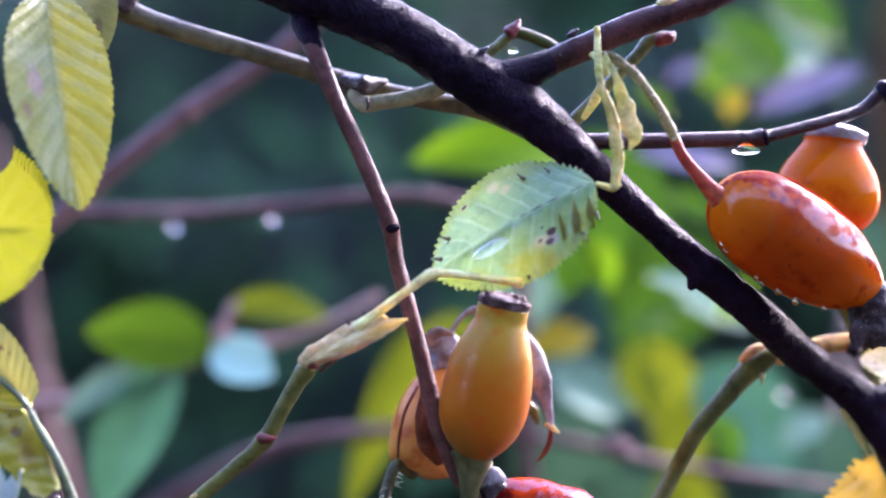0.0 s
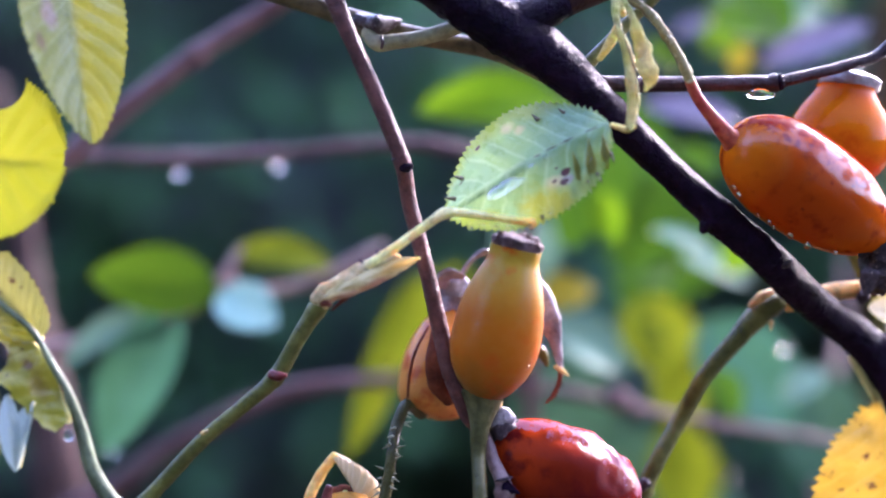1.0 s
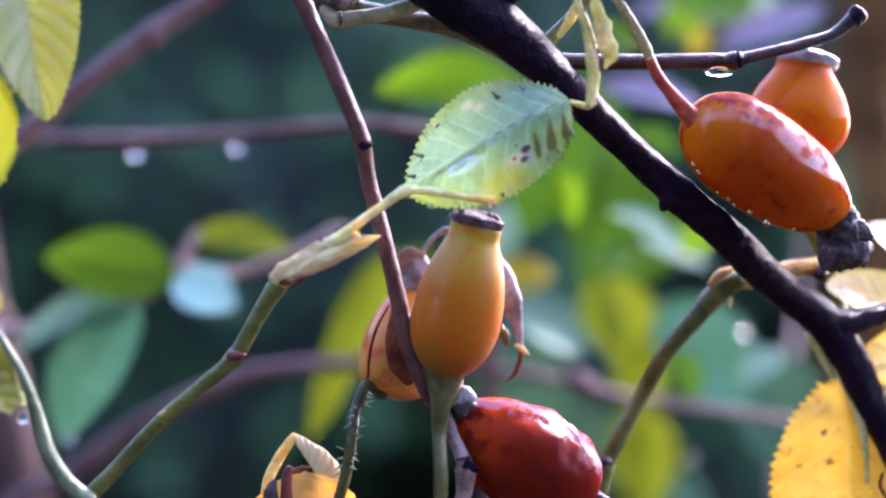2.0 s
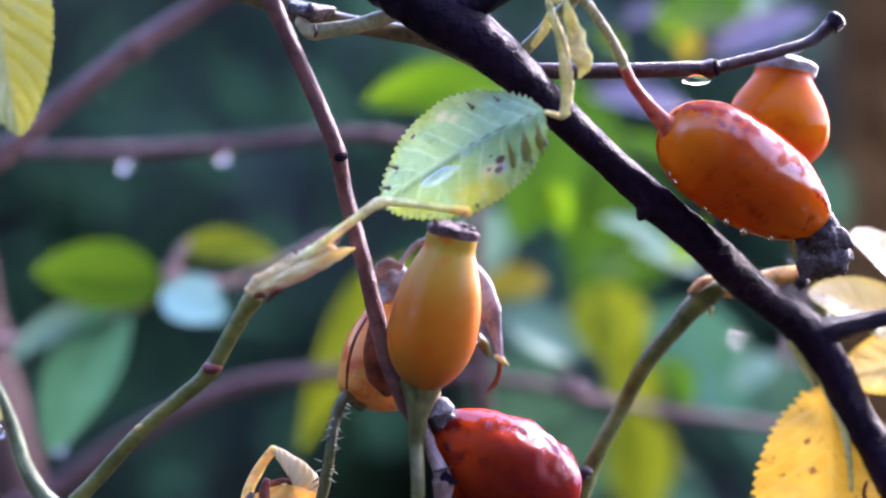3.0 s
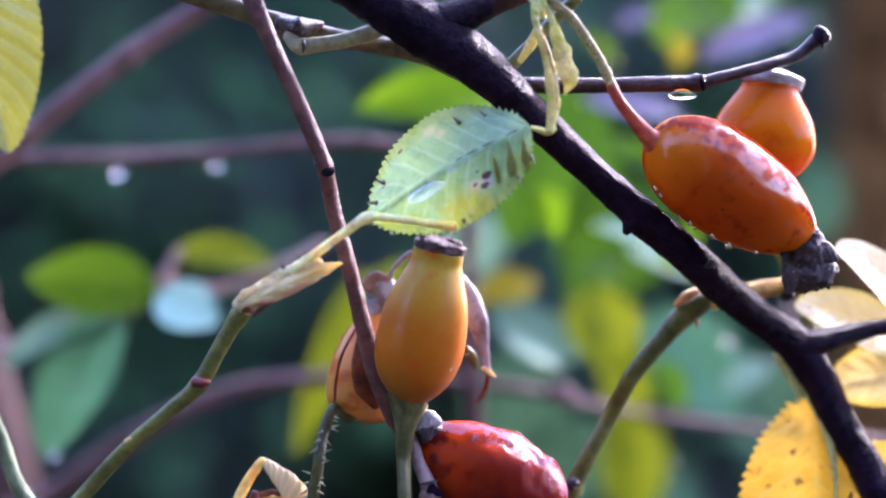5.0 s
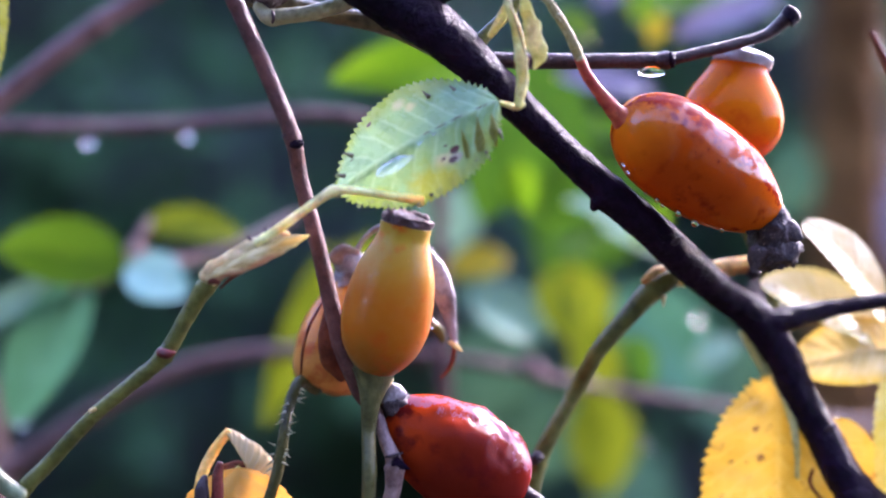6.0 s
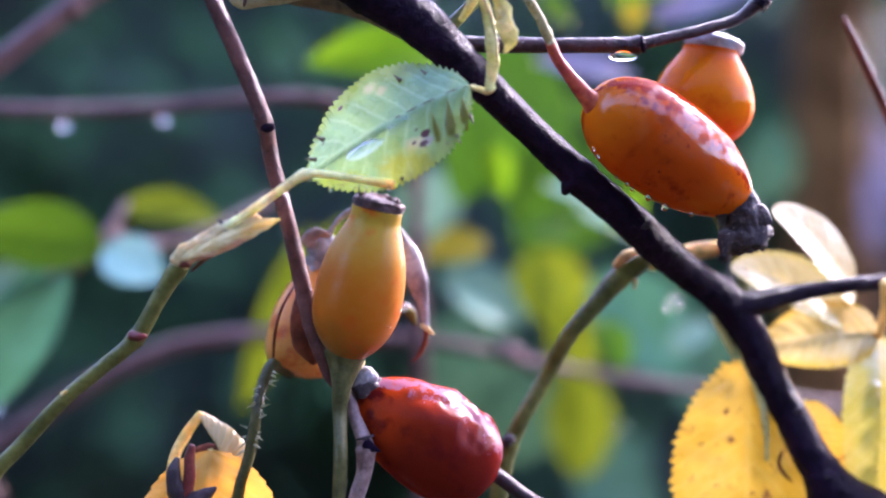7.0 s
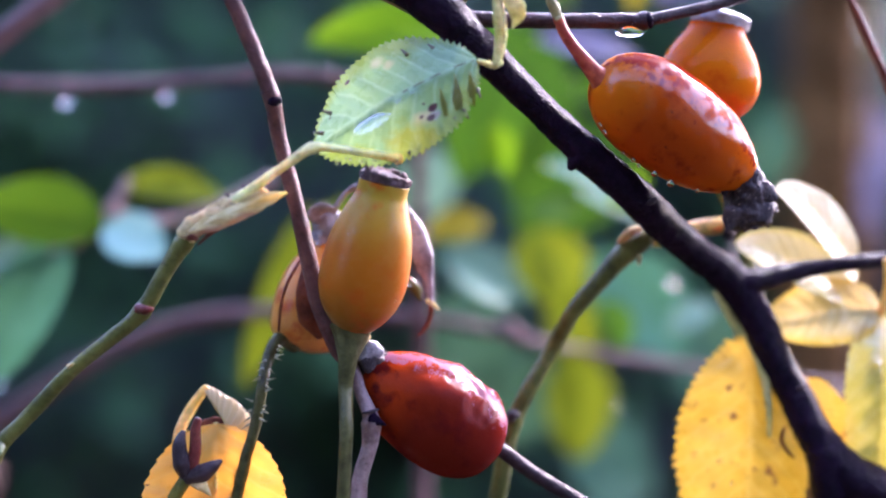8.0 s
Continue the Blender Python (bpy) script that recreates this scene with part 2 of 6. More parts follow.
def hip_skin(name, stem_end, body, flush, speck, speck_at=0.72, rough=(0.3, 0.5), wrinkle=0.0, film=0.9, streak=None, crown_end=None, sheen=0.08, ends=(0.08, 0.38, 0.66, 1.0), flush_at=0.5, polish=0.06, damp=0.4, blush=None, tear=0.0001, ior=1.38):
    """The skin of a rose hip: tone changes from stalk to crown, flushed patches, small scars, a thin wet gloss; streak (u, half width, v, half length): where rain water lies in a torn band; blush (u, half width, colour): a mottled flank of another tone."""
    m, t, p, out = nodes_of(name)
    uv = t.nodes.new("ShaderNodeUVMap")
    sep = t.nodes.new("ShaderNodeSeparateXYZ")
    t.links.new(uv.outputs[0], sep.inputs[0])
    n1, n2, n3 = noise_node(t, 110.0, 3.0), noise_node(t, 600.0, 5.0, 0.65), noise_node(t, 260.0, 4.0)
    s = math_node(t, "ADD", sep.outputs[1], math_node(t, "MULTIPLY", math_node(t, "SUBTRACT", n1.outputs[0], 0.5), 0.35))
    tone = ramp(t, s, [(ends[0], stem_end), (ends[1], body), (ends[2], body), (ends[3], crown_end or stem_end)]).outputs[0]
    tone = mixed(t, ramp(t, n3.outputs[0], [(flush_at, (0, 0, 0)), (flush_at + 0.16, (1, 1, 1))]).outputs[0], tone, flush)
    if blush:
        away = math_node(t, "DIVIDE", math_node(t, "ABSOLUTE", math_node(t, "SUBTRACT", sep.outputs[0], blush[0])), blush[1])
        away = math_node(t, "ADD", away, math_node(t, "MULTIPLY", math_node(t, "SUBTRACT", noise_node(t, 480.0, 5.0, 0.75).outputs[0], 0.5), 7.0))
        tone = mixed(t, ramp(t, away, [(0.8, (0.9, 0.9, 0.9)), (1.1, (0, 0, 0))]).outputs[0], tone, blush[2])
    mask = ramp(t, n2.outputs[0], [(speck_at, (0, 0, 0)), (speck_at + 0.03, (1, 1, 1))]).outputs[0]
    tone = mixed(t, mask, tone, speck)
    t.links.new(tone, p.inputs["Base Color"])
    t.links.new(ramp(t, n3.outputs[0], [(0.35, (rough[0],) * 3), (0.68, (rough[1],) * 3)]).outputs[0], p.inputs["Roughness"])
    p.inputs["Subsurface Weight"].default_value = 0.1
    p.inputs["Subsurface Radius"].default_value = (1.0, 0.4, 0.12)
    p.inputs["Subsurface Scale"].default_value = 0.004
    wet = noise_node(t, 430.0 if streak else 300.0, 6.0, 0.72).outputs[0]
    if streak:
        du = math_node(t, "DIVIDE", math_node(t, "ABSOLUTE", math_node(t, "SUBTRACT", sep.outputs[0], streak[0])), streak[1])
        dv = math_node(t, "DIVIDE", math_node(t, "ABSOLUTE", math_node(t, "SUBTRACT", sep.outputs[1], streak[2])), streak[3])
        edge = math_node(t, "ADD", math_node(t, "MAXIMUM", du, dv), math_node(t, "MULTIPLY", math_node(t, "SUBTRACT", wet, 0.5), 7.0))
        t.links.new(ramp(t, edge, [(0.75, (film,) * 3), (1.1, (damp,) * 3)]).outputs[0], p.inputs["Coat Weight"])
    else:
        t.links.new(ramp(t, wet, [(0.49, (damp,) * 3), (0.52, (film,) * 3)]).outputs[0], p.inputs["Coat Weight"])
    p.inputs["Specular IOR Level"].default_value = sheen
    p.inputs["Coat Roughness"].default_value = polish
    p.inputs["Coat IOR"].default_value = ior
    b = t.nodes.new("ShaderNodeBump")
    b.inputs["Strength"].default_value = 0.6
    b.inputs["Distance"].default_value = 0.00015 + wrinkle
    t.links.new(n3.outputs[0], b.inputs["Height"])
    t.links.new(b.outputs[0], p.inputs["Normal"])
    ripple = t.nodes.new("ShaderNodeBump")
    ripple.inputs["Strength"].default_value = 0.3
    ripple.inputs["Distance"].default_value = tear
    t.links.new(n2.outputs[0], ripple.inputs["Height"])
    t.links.new(ripple.outputs[0], p.inputs["Coat Normal"])
    return m


YELLOW_HIP = hip_skin("yellow_orange_hip_skin", (0.14, 0.075, 0.012), (0.39, 0.102, 0.003), (0.43, 0.075, 0.001), (0.62, 0.3, 0.05), 0.71, film=0.5, rough=(0.35, 0.5), sheen=0.08, polish=0.32, damp=0.28, crown_end=(0.35, 0.205, 0.016), ends=(0.02, 0.28, 0.5, 0.92), flush_at=0.54)
ORANGE_HIP = hip_skin("orange_red_hip_skin", (0.56, 0.13, 0.001), (0.36, 0.045, 0.0008), (0.2, 0.015, 0.0008), (0.08, 0.007, 0.006), 0.66, rough=(0.5, 0.6), film=0.9, streak=(0.18, 0.06, 0.42, 0.42), sheen=0.0, crown_end=(0.5, 0.09, 0.002), ends=(0.0, 0.26, 0.6, 0.98), flush_at=0.56, blush=(0.09, 0.065, (0.17, 0.006, 0.004)), damp=0.18, tear=0.0002, ior=1.58, polish=0.1)
AMBER_HIP = hip_skin("amber_orange_hip_skin", (0.46, 0.065, 0.001), (0.54, 0.115, 0.001), (0.46, 0.07, 0.001), (0.1, 0.03, 0.02), 0.72, rough=(0.5, 0.6), film=0.32, damp=0.2, sheen=0.0, ends=(0.0, 0.3, 0.7, 1.0), polish=0.12)
RED_HIP = hip_skin("wrinkled_red_hip_skin", (0.12, 0.008, 0.006), (0.125, 0.01, 0.004), (0.095, 0.006, 0.005), (0.05, 0.004, 0.006), 0.72, (0.45, 0.65), 0.0001, film=0.42, damp=0.14, streak=(0.45, 0.06, 0.36, 0.34), crown_end=(0.36, 0.033, 0.003), sheen=0.0, ends=(0.0, 0.3, 0.55, 0.95), polish=0.26, blush=(0.46, 0.05, (0.2, 0.07, 0.1)))
SHELL_HIP = hip_skin("faded_orange_hip_skin", (0.55, 0.22, 0.05), (0.55, 0.19, 0.03), (0.4, 0.08, 0.015), (0.2, 0.06, 0.03), 0.68, film=0.4)

# cyan-pale middle paints sky sheen on the water film; the margin is leaf green
PALE_GREEN = leaf_material("pale_green_leaf_sky_sheen", (0.185, 0.35, 0.205), (0.175, 0.31, 0.12), (0.38, 0.54, 0.36), (0.07, 0.03, 0.03), (0.28, 0.38, 0.06), 0.24, 0.27, 8.0, 0.76, margin=(0.2, 0.27, 0.05), marks=((0.2, 0.36, 0.028), (0.27, 0.33, 0.03), (0.24, 0.4, 0.018), (0.33, 0.36, 0.012), (0.9, 0.69, 0.022), (0.78, 0.86, 0.014)), wet=0.55, relief=0.0005, stripe=0.36, stains=((0.23, 0.4, 0.085, (0.52, 0.42, 0.25)), (0.2, 0.34, 0.05, (0.26, 0.2, 0.26)), (0.86, 0.5, 0.06, (0.46, 0.4, 0.24)), (0.8, 0.44, 0.05, (0.42, 0.35, 0.2)), (0.1, 0.5, 0.2, (0.32, 0.3, 0.035)), (0.15, 0.85, 0.16, (0.24, 0.3, 0.04))))
SHEATH_BLADE = leaf_material("torn_papery_sheath", (0.46, 0.31, 0.08), (0.74, 0.58, 0.26), (0.86, 0.74, 0.48), (0.26, 0.1, 0.05), (0.8, 0.55, 0.22), 0.5, 0.25, 4.0, 0.62, patch=340.0, stripe=0.3, stains=((0.4, 0.0, 0.16, (0.12, 0.045, 0.035)), (1.0, 0.2, 0.34, (0.3, 0.11, 0.055)), (1.0, 0.55, 0.34, (0.34, 0.13, 0.06)), (0.6, 0.95, 0.34, (0.8, 0.45, 0.08))))
CREAM_GOLD = leaf_material("pale_yellow_leaf_with_golden_margin", (0.58, 0.42, 0.13), (0.67, 0.53, 0.26), (0.74, 0.62, 0.38), (0.4, 0.2, 0.05), (0.7, 0.48, 0.1), 0.3, 0.33, 9.0, 0.68, wet=0.5, relief=0.0006, margin=(0.66, 0.4, 0.025), stripe=0.5)
DULL_GOLD = leaf_material("dull_olive_yellow_leaf", (0.5, 0.38, 0.03), (0.6, 0.47, 0.1), (0.66, 0.55, 0.2), (0.25, 0.12, 0.03), (0.55, 0.4, 0.03), 0.28, 0.3, 10.0, 0.72, wet=0.7, stains=((0.5, 0.0, 0.3, (0.78, 0.68, 0.42)),))
BRIGHT = leaf_material("bright_fresh_green_leaf", (0.075, 0.19, 0.003), (0.11, 0.22, 0.004), (0.13, 0.23, 0.013), (0.12, 0.14, 0.01), (0.18, 0.33, 0.003), 0.6, 0.5, 9.0, 0.8, gloss=0.04)
OLIVE = leaf_material("yellowing_olive_leaf", (0.2, 0.205, 0.022), (0.25, 0.25, 0.034), (0.36, 0.36, 0.11), (0.148, 0.089, 0.022), (0.370, 0.340, 0.030), 0.34, 0.35, 10.0, 0.72, wet=0.6, relief=0.0007, stripe=0.42, stains=((0.72, 0.45, 0.09, (0.34, 0.2, 0.13)), (0.86, 0.58, 0.07, (0.2, 0.11, 0.05))))
OLIVE_TORN = leaf_material("torn_olive_yellow_leaf", (0.25, 0.23, 0.012), (0.35, 0.31, 0.03), (0.44, 0.42, 0.13), (0.060, 0.021, 0.009), (0.42, 0.36, 0.02), 0.3, 0.3, 6.0, 0.66, wet=0.5, stains=((0.3, 0.45, 0.06, (0.12, 0.05, 0.012)), (0.2, 0.68, 0.16, (0.1, 0.045, 0.02)), (0.25, 0.3, 0.12, (0.2, 0.14, 0.02))))
PALE_OLIVE = leaf_material("pale_dry_olive_leaf", (0.19, 0.19, 0.05), (0.26, 0.25, 0.085), (0.34, 0.32, 0.14), (0.1, 0.045, 0.02), (0.3, 0.27, 0.04), 0.4, 0.3, 9.0, 0.66, wet=0.3, stripe=0.15, stains=((0.4, 0.72, 0.1, (0.12, 0.08, 0.05)), (0.3, 0.1, 0.25, (0.36, 0.32, 0.015))))
LEMON = leaf_material("bright_lemon_yellow_leaf", (0.35, 0.36, 0.008), (0.41, 0.4, 0.014), (0.46, 0.4, 0.025), (0.258, 0.138, 0.017), (0.45, 0.42, 0.01), 0.4, 0.35, 10.0, 0.72, gloss=0.25)
GOLD = leaf_material("golden_yellow_leaf", (0.56, 0.32, 0.014), (0.68, 0.42, 0.06), (0.7, 0.48, 0.12), (0.2, 0.08, 0.02), (0.62, 0.34, 0.02), 0.32, 0.28, 12.0, 0.62, wet=0.6, relief=0.00055)
PALE_GOLD = leaf_material("pale_cream_yellow_leaf", (0.6, 0.43, 0.18), (0.68, 0.53, 0.29), (0.74, 0.62, 0.38), (0.4, 0.2, 0.05), (0.7, 0.48, 0.15), 0.35, 0.32, 14.0, 0.69, wet=0.35, relief=0.0005, stripe=0.45)
CREAM_GREEN = leaf_material("whitish_green_yellow_leaf", (0.62, 0.53, 0.24), (0.72, 0.66, 0.42), (0.78, 0.72, 0.5), (0.4, 0.2, 0.05), (0.66, 0.52, 0.16), 0.32, 0.32, 8.0, 0.69, wet=0.45, relief=0.0003, stripe=0.25, margin=(0.6, 0.5, 0.12))
ORANGE_LEAF = leaf_material("dry_orange_leaf", (0.74, 0.31, 0.03), (0.82, 0.45, 0.08), (0.78, 0.48, 0.14), (0.2, 0.06, 0.02), (0.8, 0.3, 0.02), 0.35, 0.42, 9.0, 0.66, wet=0.5)
FRESH = leaf_material("fresh_green_leaf", (0.06, 0.132, 0.006), (0.085, 0.158, 0.009), (0.1, 0.17, 0.016), (0.099, 0.099, 0.010), (0.130, 0.25, 0.004), 0.6, 0.45, 9.0, 0.78, gloss=0.04)
MID_GREEN = leaf_material("mid_green_leaf", (0.045, 0.12, 0.008), (0.065, 0.155, 0.013), (0.09, 0.17, 0.026), (0.085, 0.102, 0.017), (0.09, 0.22, 0.007), 0.4, 0.4, 9.0, 0.78, gloss=0.04)
# mid green darkened throughout: shade in the rose's heart put into the colour
SHADED_GREEN = leaf_material("shaded_mid_green_leaf", (0.028, 0.075, 0.006), (0.042, 0.1, 0.01), (0.06, 0.12, 0.018), (0.06, 0.075, 0.012), (0.055, 0.14, 0.005), 0.45, 0.38, 9.0, 0.78, gloss=0.04)
LIME = leaf_material("yellow_green_leaf", (0.150, 0.204, 0.007), (0.190, 0.231, 0.010), (0.231, 0.258, 0.027), (0.204, 0.136, 0.014), (0.286, 0.313, 0.004), 0.45, 0.45, 9.0, 0.78, gloss=0.04)
OLIVE_DULL = leaf_material("dull_olive_leaf", (0.085, 0.122, 0.005), (0.12, 0.158, 0.009), (0.15, 0.18, 0.024), (0.144, 0.086, 0.014), (0.19, 0.22, 0.004), 0.45, 0.4, 9.0, 0.78, gloss=0.04)
BLUE_GREEN = leaf_material("dull_blue_green_leaf", (0.06, 0.17, 0.09), (0.09, 0.23, 0.13), (0.11, 0.23, 0.14), (0.100, 0.125, 0.050), (0.070, 0.2, 0.06), 0.28, 0.25, 9.0, 0.78, gloss=0.04)
# silvery white carries much of the wet shreds' sky sheen as base colour
SILVER = leaf_material("silver_sky_sheen_leaf", (0.46, 0.58, 0.54), (0.58, 0.68, 0.66), (0.6, 0.7, 0.66), (0.260, 0.347, 0.260), (0.5, 0.6, 0.5), 0.2, 0.3, 9.0, 0.8, wet=0.6)
AUTUMN = leaf_material("dull_yellow_leaf", (0.24, 0.19, 0.012), (0.27, 0.23, 0.018), (0.3, 0.25, 0.045), (0.209, 0.098, 0.014), (0.34, 0.26, 0.012), 0.35, 0.4, 9.0, 0.76, gloss=0.04)
# broad dark and light greens paint the hedge's shaded and lit areas
HEDGE_LEAF = leaf_material("hedge_leaf_lit_shaded", (0.009, 0.025, 0.013), (0.08, 0.2, 0.08), (0.05, 0.12, 0.06), (0.05, 0.05, 0.03), (0.05, 0.15, 0.04), 0.4, 0.12, 7.0, 0.8, gloss=0.1, patch=6.5)
# near-black tone stands for the shade between the hedge twigs
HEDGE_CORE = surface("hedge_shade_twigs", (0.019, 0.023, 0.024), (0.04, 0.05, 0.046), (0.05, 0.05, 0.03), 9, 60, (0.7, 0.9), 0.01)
TRUNK = surface("brown_trunk_bark", (0.1, 0.044, 0.014), (0.27, 0.13, 0.046), (0.05, 0.03, 0.02), 45, 260, (0.7, 0.95), 0.004, spec=0.05)
# dark tone paints the shade on leaves low down and by the trunk
SHADED_TEAL = leaf_material("deep_shaded_green_leaf", (0.04, 0.095, 0.055), (0.065, 0.14, 0.085), (0.1, 0.18, 0.11), (0.06, 0.06, 0.03), (0.06, 0.14, 0.05), 0.4, 0.2, 9.0, 0.8, gloss=0.04)
PALE_TEAL = leaf_material("pale_blue_green_leaf", (0.12, 0.23, 0.15), (0.17, 0.28, 0.2), (0.24, 0.34, 0.26), (0.2, 0.25, 0.15), (0.16, 0.28, 0.12), 0.3, 0.25, 9.0, 0.8, gloss=0.04)
# pale cyan holds the sky reflected in a wet leaf, as base colour
SHEEN_TEAL = leaf_material("pale_cyan_sky_sheen_leaf", (0.22, 0.42, 0.33), (0.31, 0.52, 0.43), (0.4, 0.58, 0.5), (0.2, 0.25, 0.15), (0.25, 0.42, 0.27), 0.25, 0.2, 9.0, 0.8, gloss=0.25)
# lilac is the overcast sky's glow and reflection, put into leaf colour
SKY_LILAC = leaf_material("lilac_sky_shine_leaf", (0.125, 0.108, 0.165), (0.19, 0.168, 0.25), (0.2, 0.175, 0.245), (0.110, 0.075, 0.09), (0.19, 0.16, 0.225), 0.3, 0.25, 9.0, 0.8, gloss=0.15)
MAUVE = surface("mauve_brown_cane_bark", (0.1, 0.05, 0.052), (0.19, 0.108, 0.11), (0.26, 0.18, 0.19), 60, 500, (0.4, 0.6), 0.0003, coat=0.08, spec=0.12)
LOW_CANE = surface("dull_brown_cane_bark", (0.045, 0.026, 0.024), (0.085, 0.052, 0.048), (0.14, 0.1, 0.09), 60, 300, (0.5, 0.7), 0.0005, spec=0.1)
TWIG_PINK = surface("pinkish_brown_twig_bark", (0.26, 0.15, 0.13), (0.36, 0.22, 0.2), (0.2, 0.1, 0.1), 60, 500, (0.35, 0.55), 0.0003)
SOIL = surface("damp_garden_soil", (0.022, 0.016, 0.01), (0.05, 0.04, 0.022), (0.03, 0.05, 0.015), 1.5, 30, (0.6, 0.9), 0.02)

WATER, wt, wp, _o = nodes_of("rain_water")
wp.inputs["Base Color"].default_value = (1, 1, 1, 1)
wp.inputs["Roughness"].default_value = 0.0
wp.inputs["IOR"].default_value = 1.33
wp.inputs["Transmission Weight"].default_value = 1.0


# ---------------------------------------------------------------- building blocks
def at(p):
    """Millimetres beside, ahead of and above the middle of the twigs' level, to metres."""
    return Vector((p[0] * 0.001, p[1] * 0.001, 1.2 + p[2] * 0.001))


def thing(name, p, label, category, group="", kind=""):
    ob = new(name)
    ob.empty_display_size = 0.005
    ob.location = at(p)
    return tagged(ob, label, category, group, kind)


def part(name, shape, material, parent, label=""):
    """Links a (vertices, faces, uvs) shape as one smooth mesh under a thing or a part."""
    verts, faces, uvs = shape
    root = parent
    while root.parent:
        root = root.parent
    o = root.location
    me = bpy.data.meshes.new(name)
    me.from_pydata([(v[0] - o[0], v[1] - o[1], v[2] - o[2]) for v in verts], [], faces)
    if uvs:
        layer = me.uv_layers.new(name="UVMap")
        idx = np.empty(len(me.loops), dtype=np.int32)
        me.loops.foreach_get("vertex_index", idx)
        layer.data.foreach_set("uv", np.asarray(uvs, dtype=np.float32)[idx].ravel())
    me.polygons.foreach_set("use_smooth", [True] * len(me.polygons))
    me.materials.append(material)
    me.update()
    ob = new(name, me)
    ob.parent = parent
    if label:
        ob["label"] = label
    return ob


def joined(*shapes):
    verts, faces, uvs = [], [], []
    for v, f, u in shapes:
        k = len(verts)
        verts += list(v)
        faces += [tuple(i + k for i in q) for q in f]
        uvs += list(u) if u else [(0.5, 0.5)] * len(v)
    return verts, faces, uvs


def curve_points(pts, radii, step):
    """A smooth line through the points, as (place, radius, index along the points)."""
    P = [at(p) for p in pts]
    P = [P[0] * 2 - P[1]] + P + [P[-1] * 2 - P[-2]]
    out = []
    for i in range(1, len(P) - 2):
        a, b, c, d = P[i - 1:i + 3]
        n = max(3, min(70, int((c - b).length / step)))
        for k in range(n + (i == len(P) - 3)):
            t = k / n
            g0, g1, g2 = [max((v - u).length, 1e-6) ** 0.5 for u, v in ((a, b), (b, c), (c, d))]
            m0 = (b - a) / g0 - (c - a) / (g0 + g1) + (c - b) / g1
            m1 = (c - b) / g1 - (d - b) / (g1 + g2) + (d - c) / g2
            m0, m1 = m0 * g1, m1 * g1
            q = b * (2 * t ** 3 - 3 * t * t + 1) + m0 * (t ** 3 - 2 * t * t + t) + c * (3 * t * t - 2 * t ** 3) + m1 * (t ** 3 - t * t)
            r = radii[i - 1] + (radii[i] - radii[i - 1]) * t
            out.append((q, r * 0.001, i - 1 + t))
    return out


def tube(pts, radii, sides=16, step=0.0006, rough=0.05, freq=350.0, knots=(), flat=1.0, flat_dir=(0, -1, 0), round_end=True):
    """A stem swept along a curve: uneven radius, swellings at the knots (index, share, spread), closed rounded ends."""
    line = curve_points(pts, radii, step)
    verts, faces, uvs = [], [], []
    n = len(line)
    up = Vector(flat_dir)
    if round_end:
        r0, r1 = line[0][1], line[-1][1]
        head = [(line[0][0] - (line[1][0] - line[0][0]).normalized() * r0 * d, r0 * s, 0.0) for d, s in ((0.5, 0.25), (0.35, 0.75))]
        tail = [(line[-1][0] + (line[-1][0] - line[-2][0]).normalized() * r1 * d, r1 * s, line[-1][2]) for d, s in ((0.35, 0.75), (0.5, 0.25))]
        line = head + line + tail
        n = len(line)
    for i, (q, r, s) in enumerate(line):
        tan = (line[min(i + 1, n - 1)][0] - line[max(i - 1, 0)][0]).normalized()
        side = tan.cross(up)
        side = side.normalized() if side.length > 1e-4 else Vector((1, 0, 0))
        fwd = side.cross(tan).normalized()
        up = fwd
        for ks, amount, spread in knots:
            r *= 1 + amount * math.exp(-((s - ks) / spread) ** 2)
        for j in range(sides):
            a = 2 * math.pi * j / sides
            d = side * math.cos(a) + fwd * math.sin(a) * flat
            v = q + d * r
            w = 1 + rough * (noise.noise(v * freq) + 0.5 * noise.noise(v * freq * 2.7))
            verts.append(q + d * r * w)
            uvs.append((j / sides, i / n))
    for i in range(n - 1):
        for j in range(sides):
            k = (j + 1) % sides
            faces.append((i * sides + j, i * sides + k, (i + 1) * sides + k, (i + 1) * sides + j))
    faces.append(tuple(range(sides))[::-1])
    faces.append(tuple(range((n - 1) * sides, n * sides)))
    return verts, faces, uvs


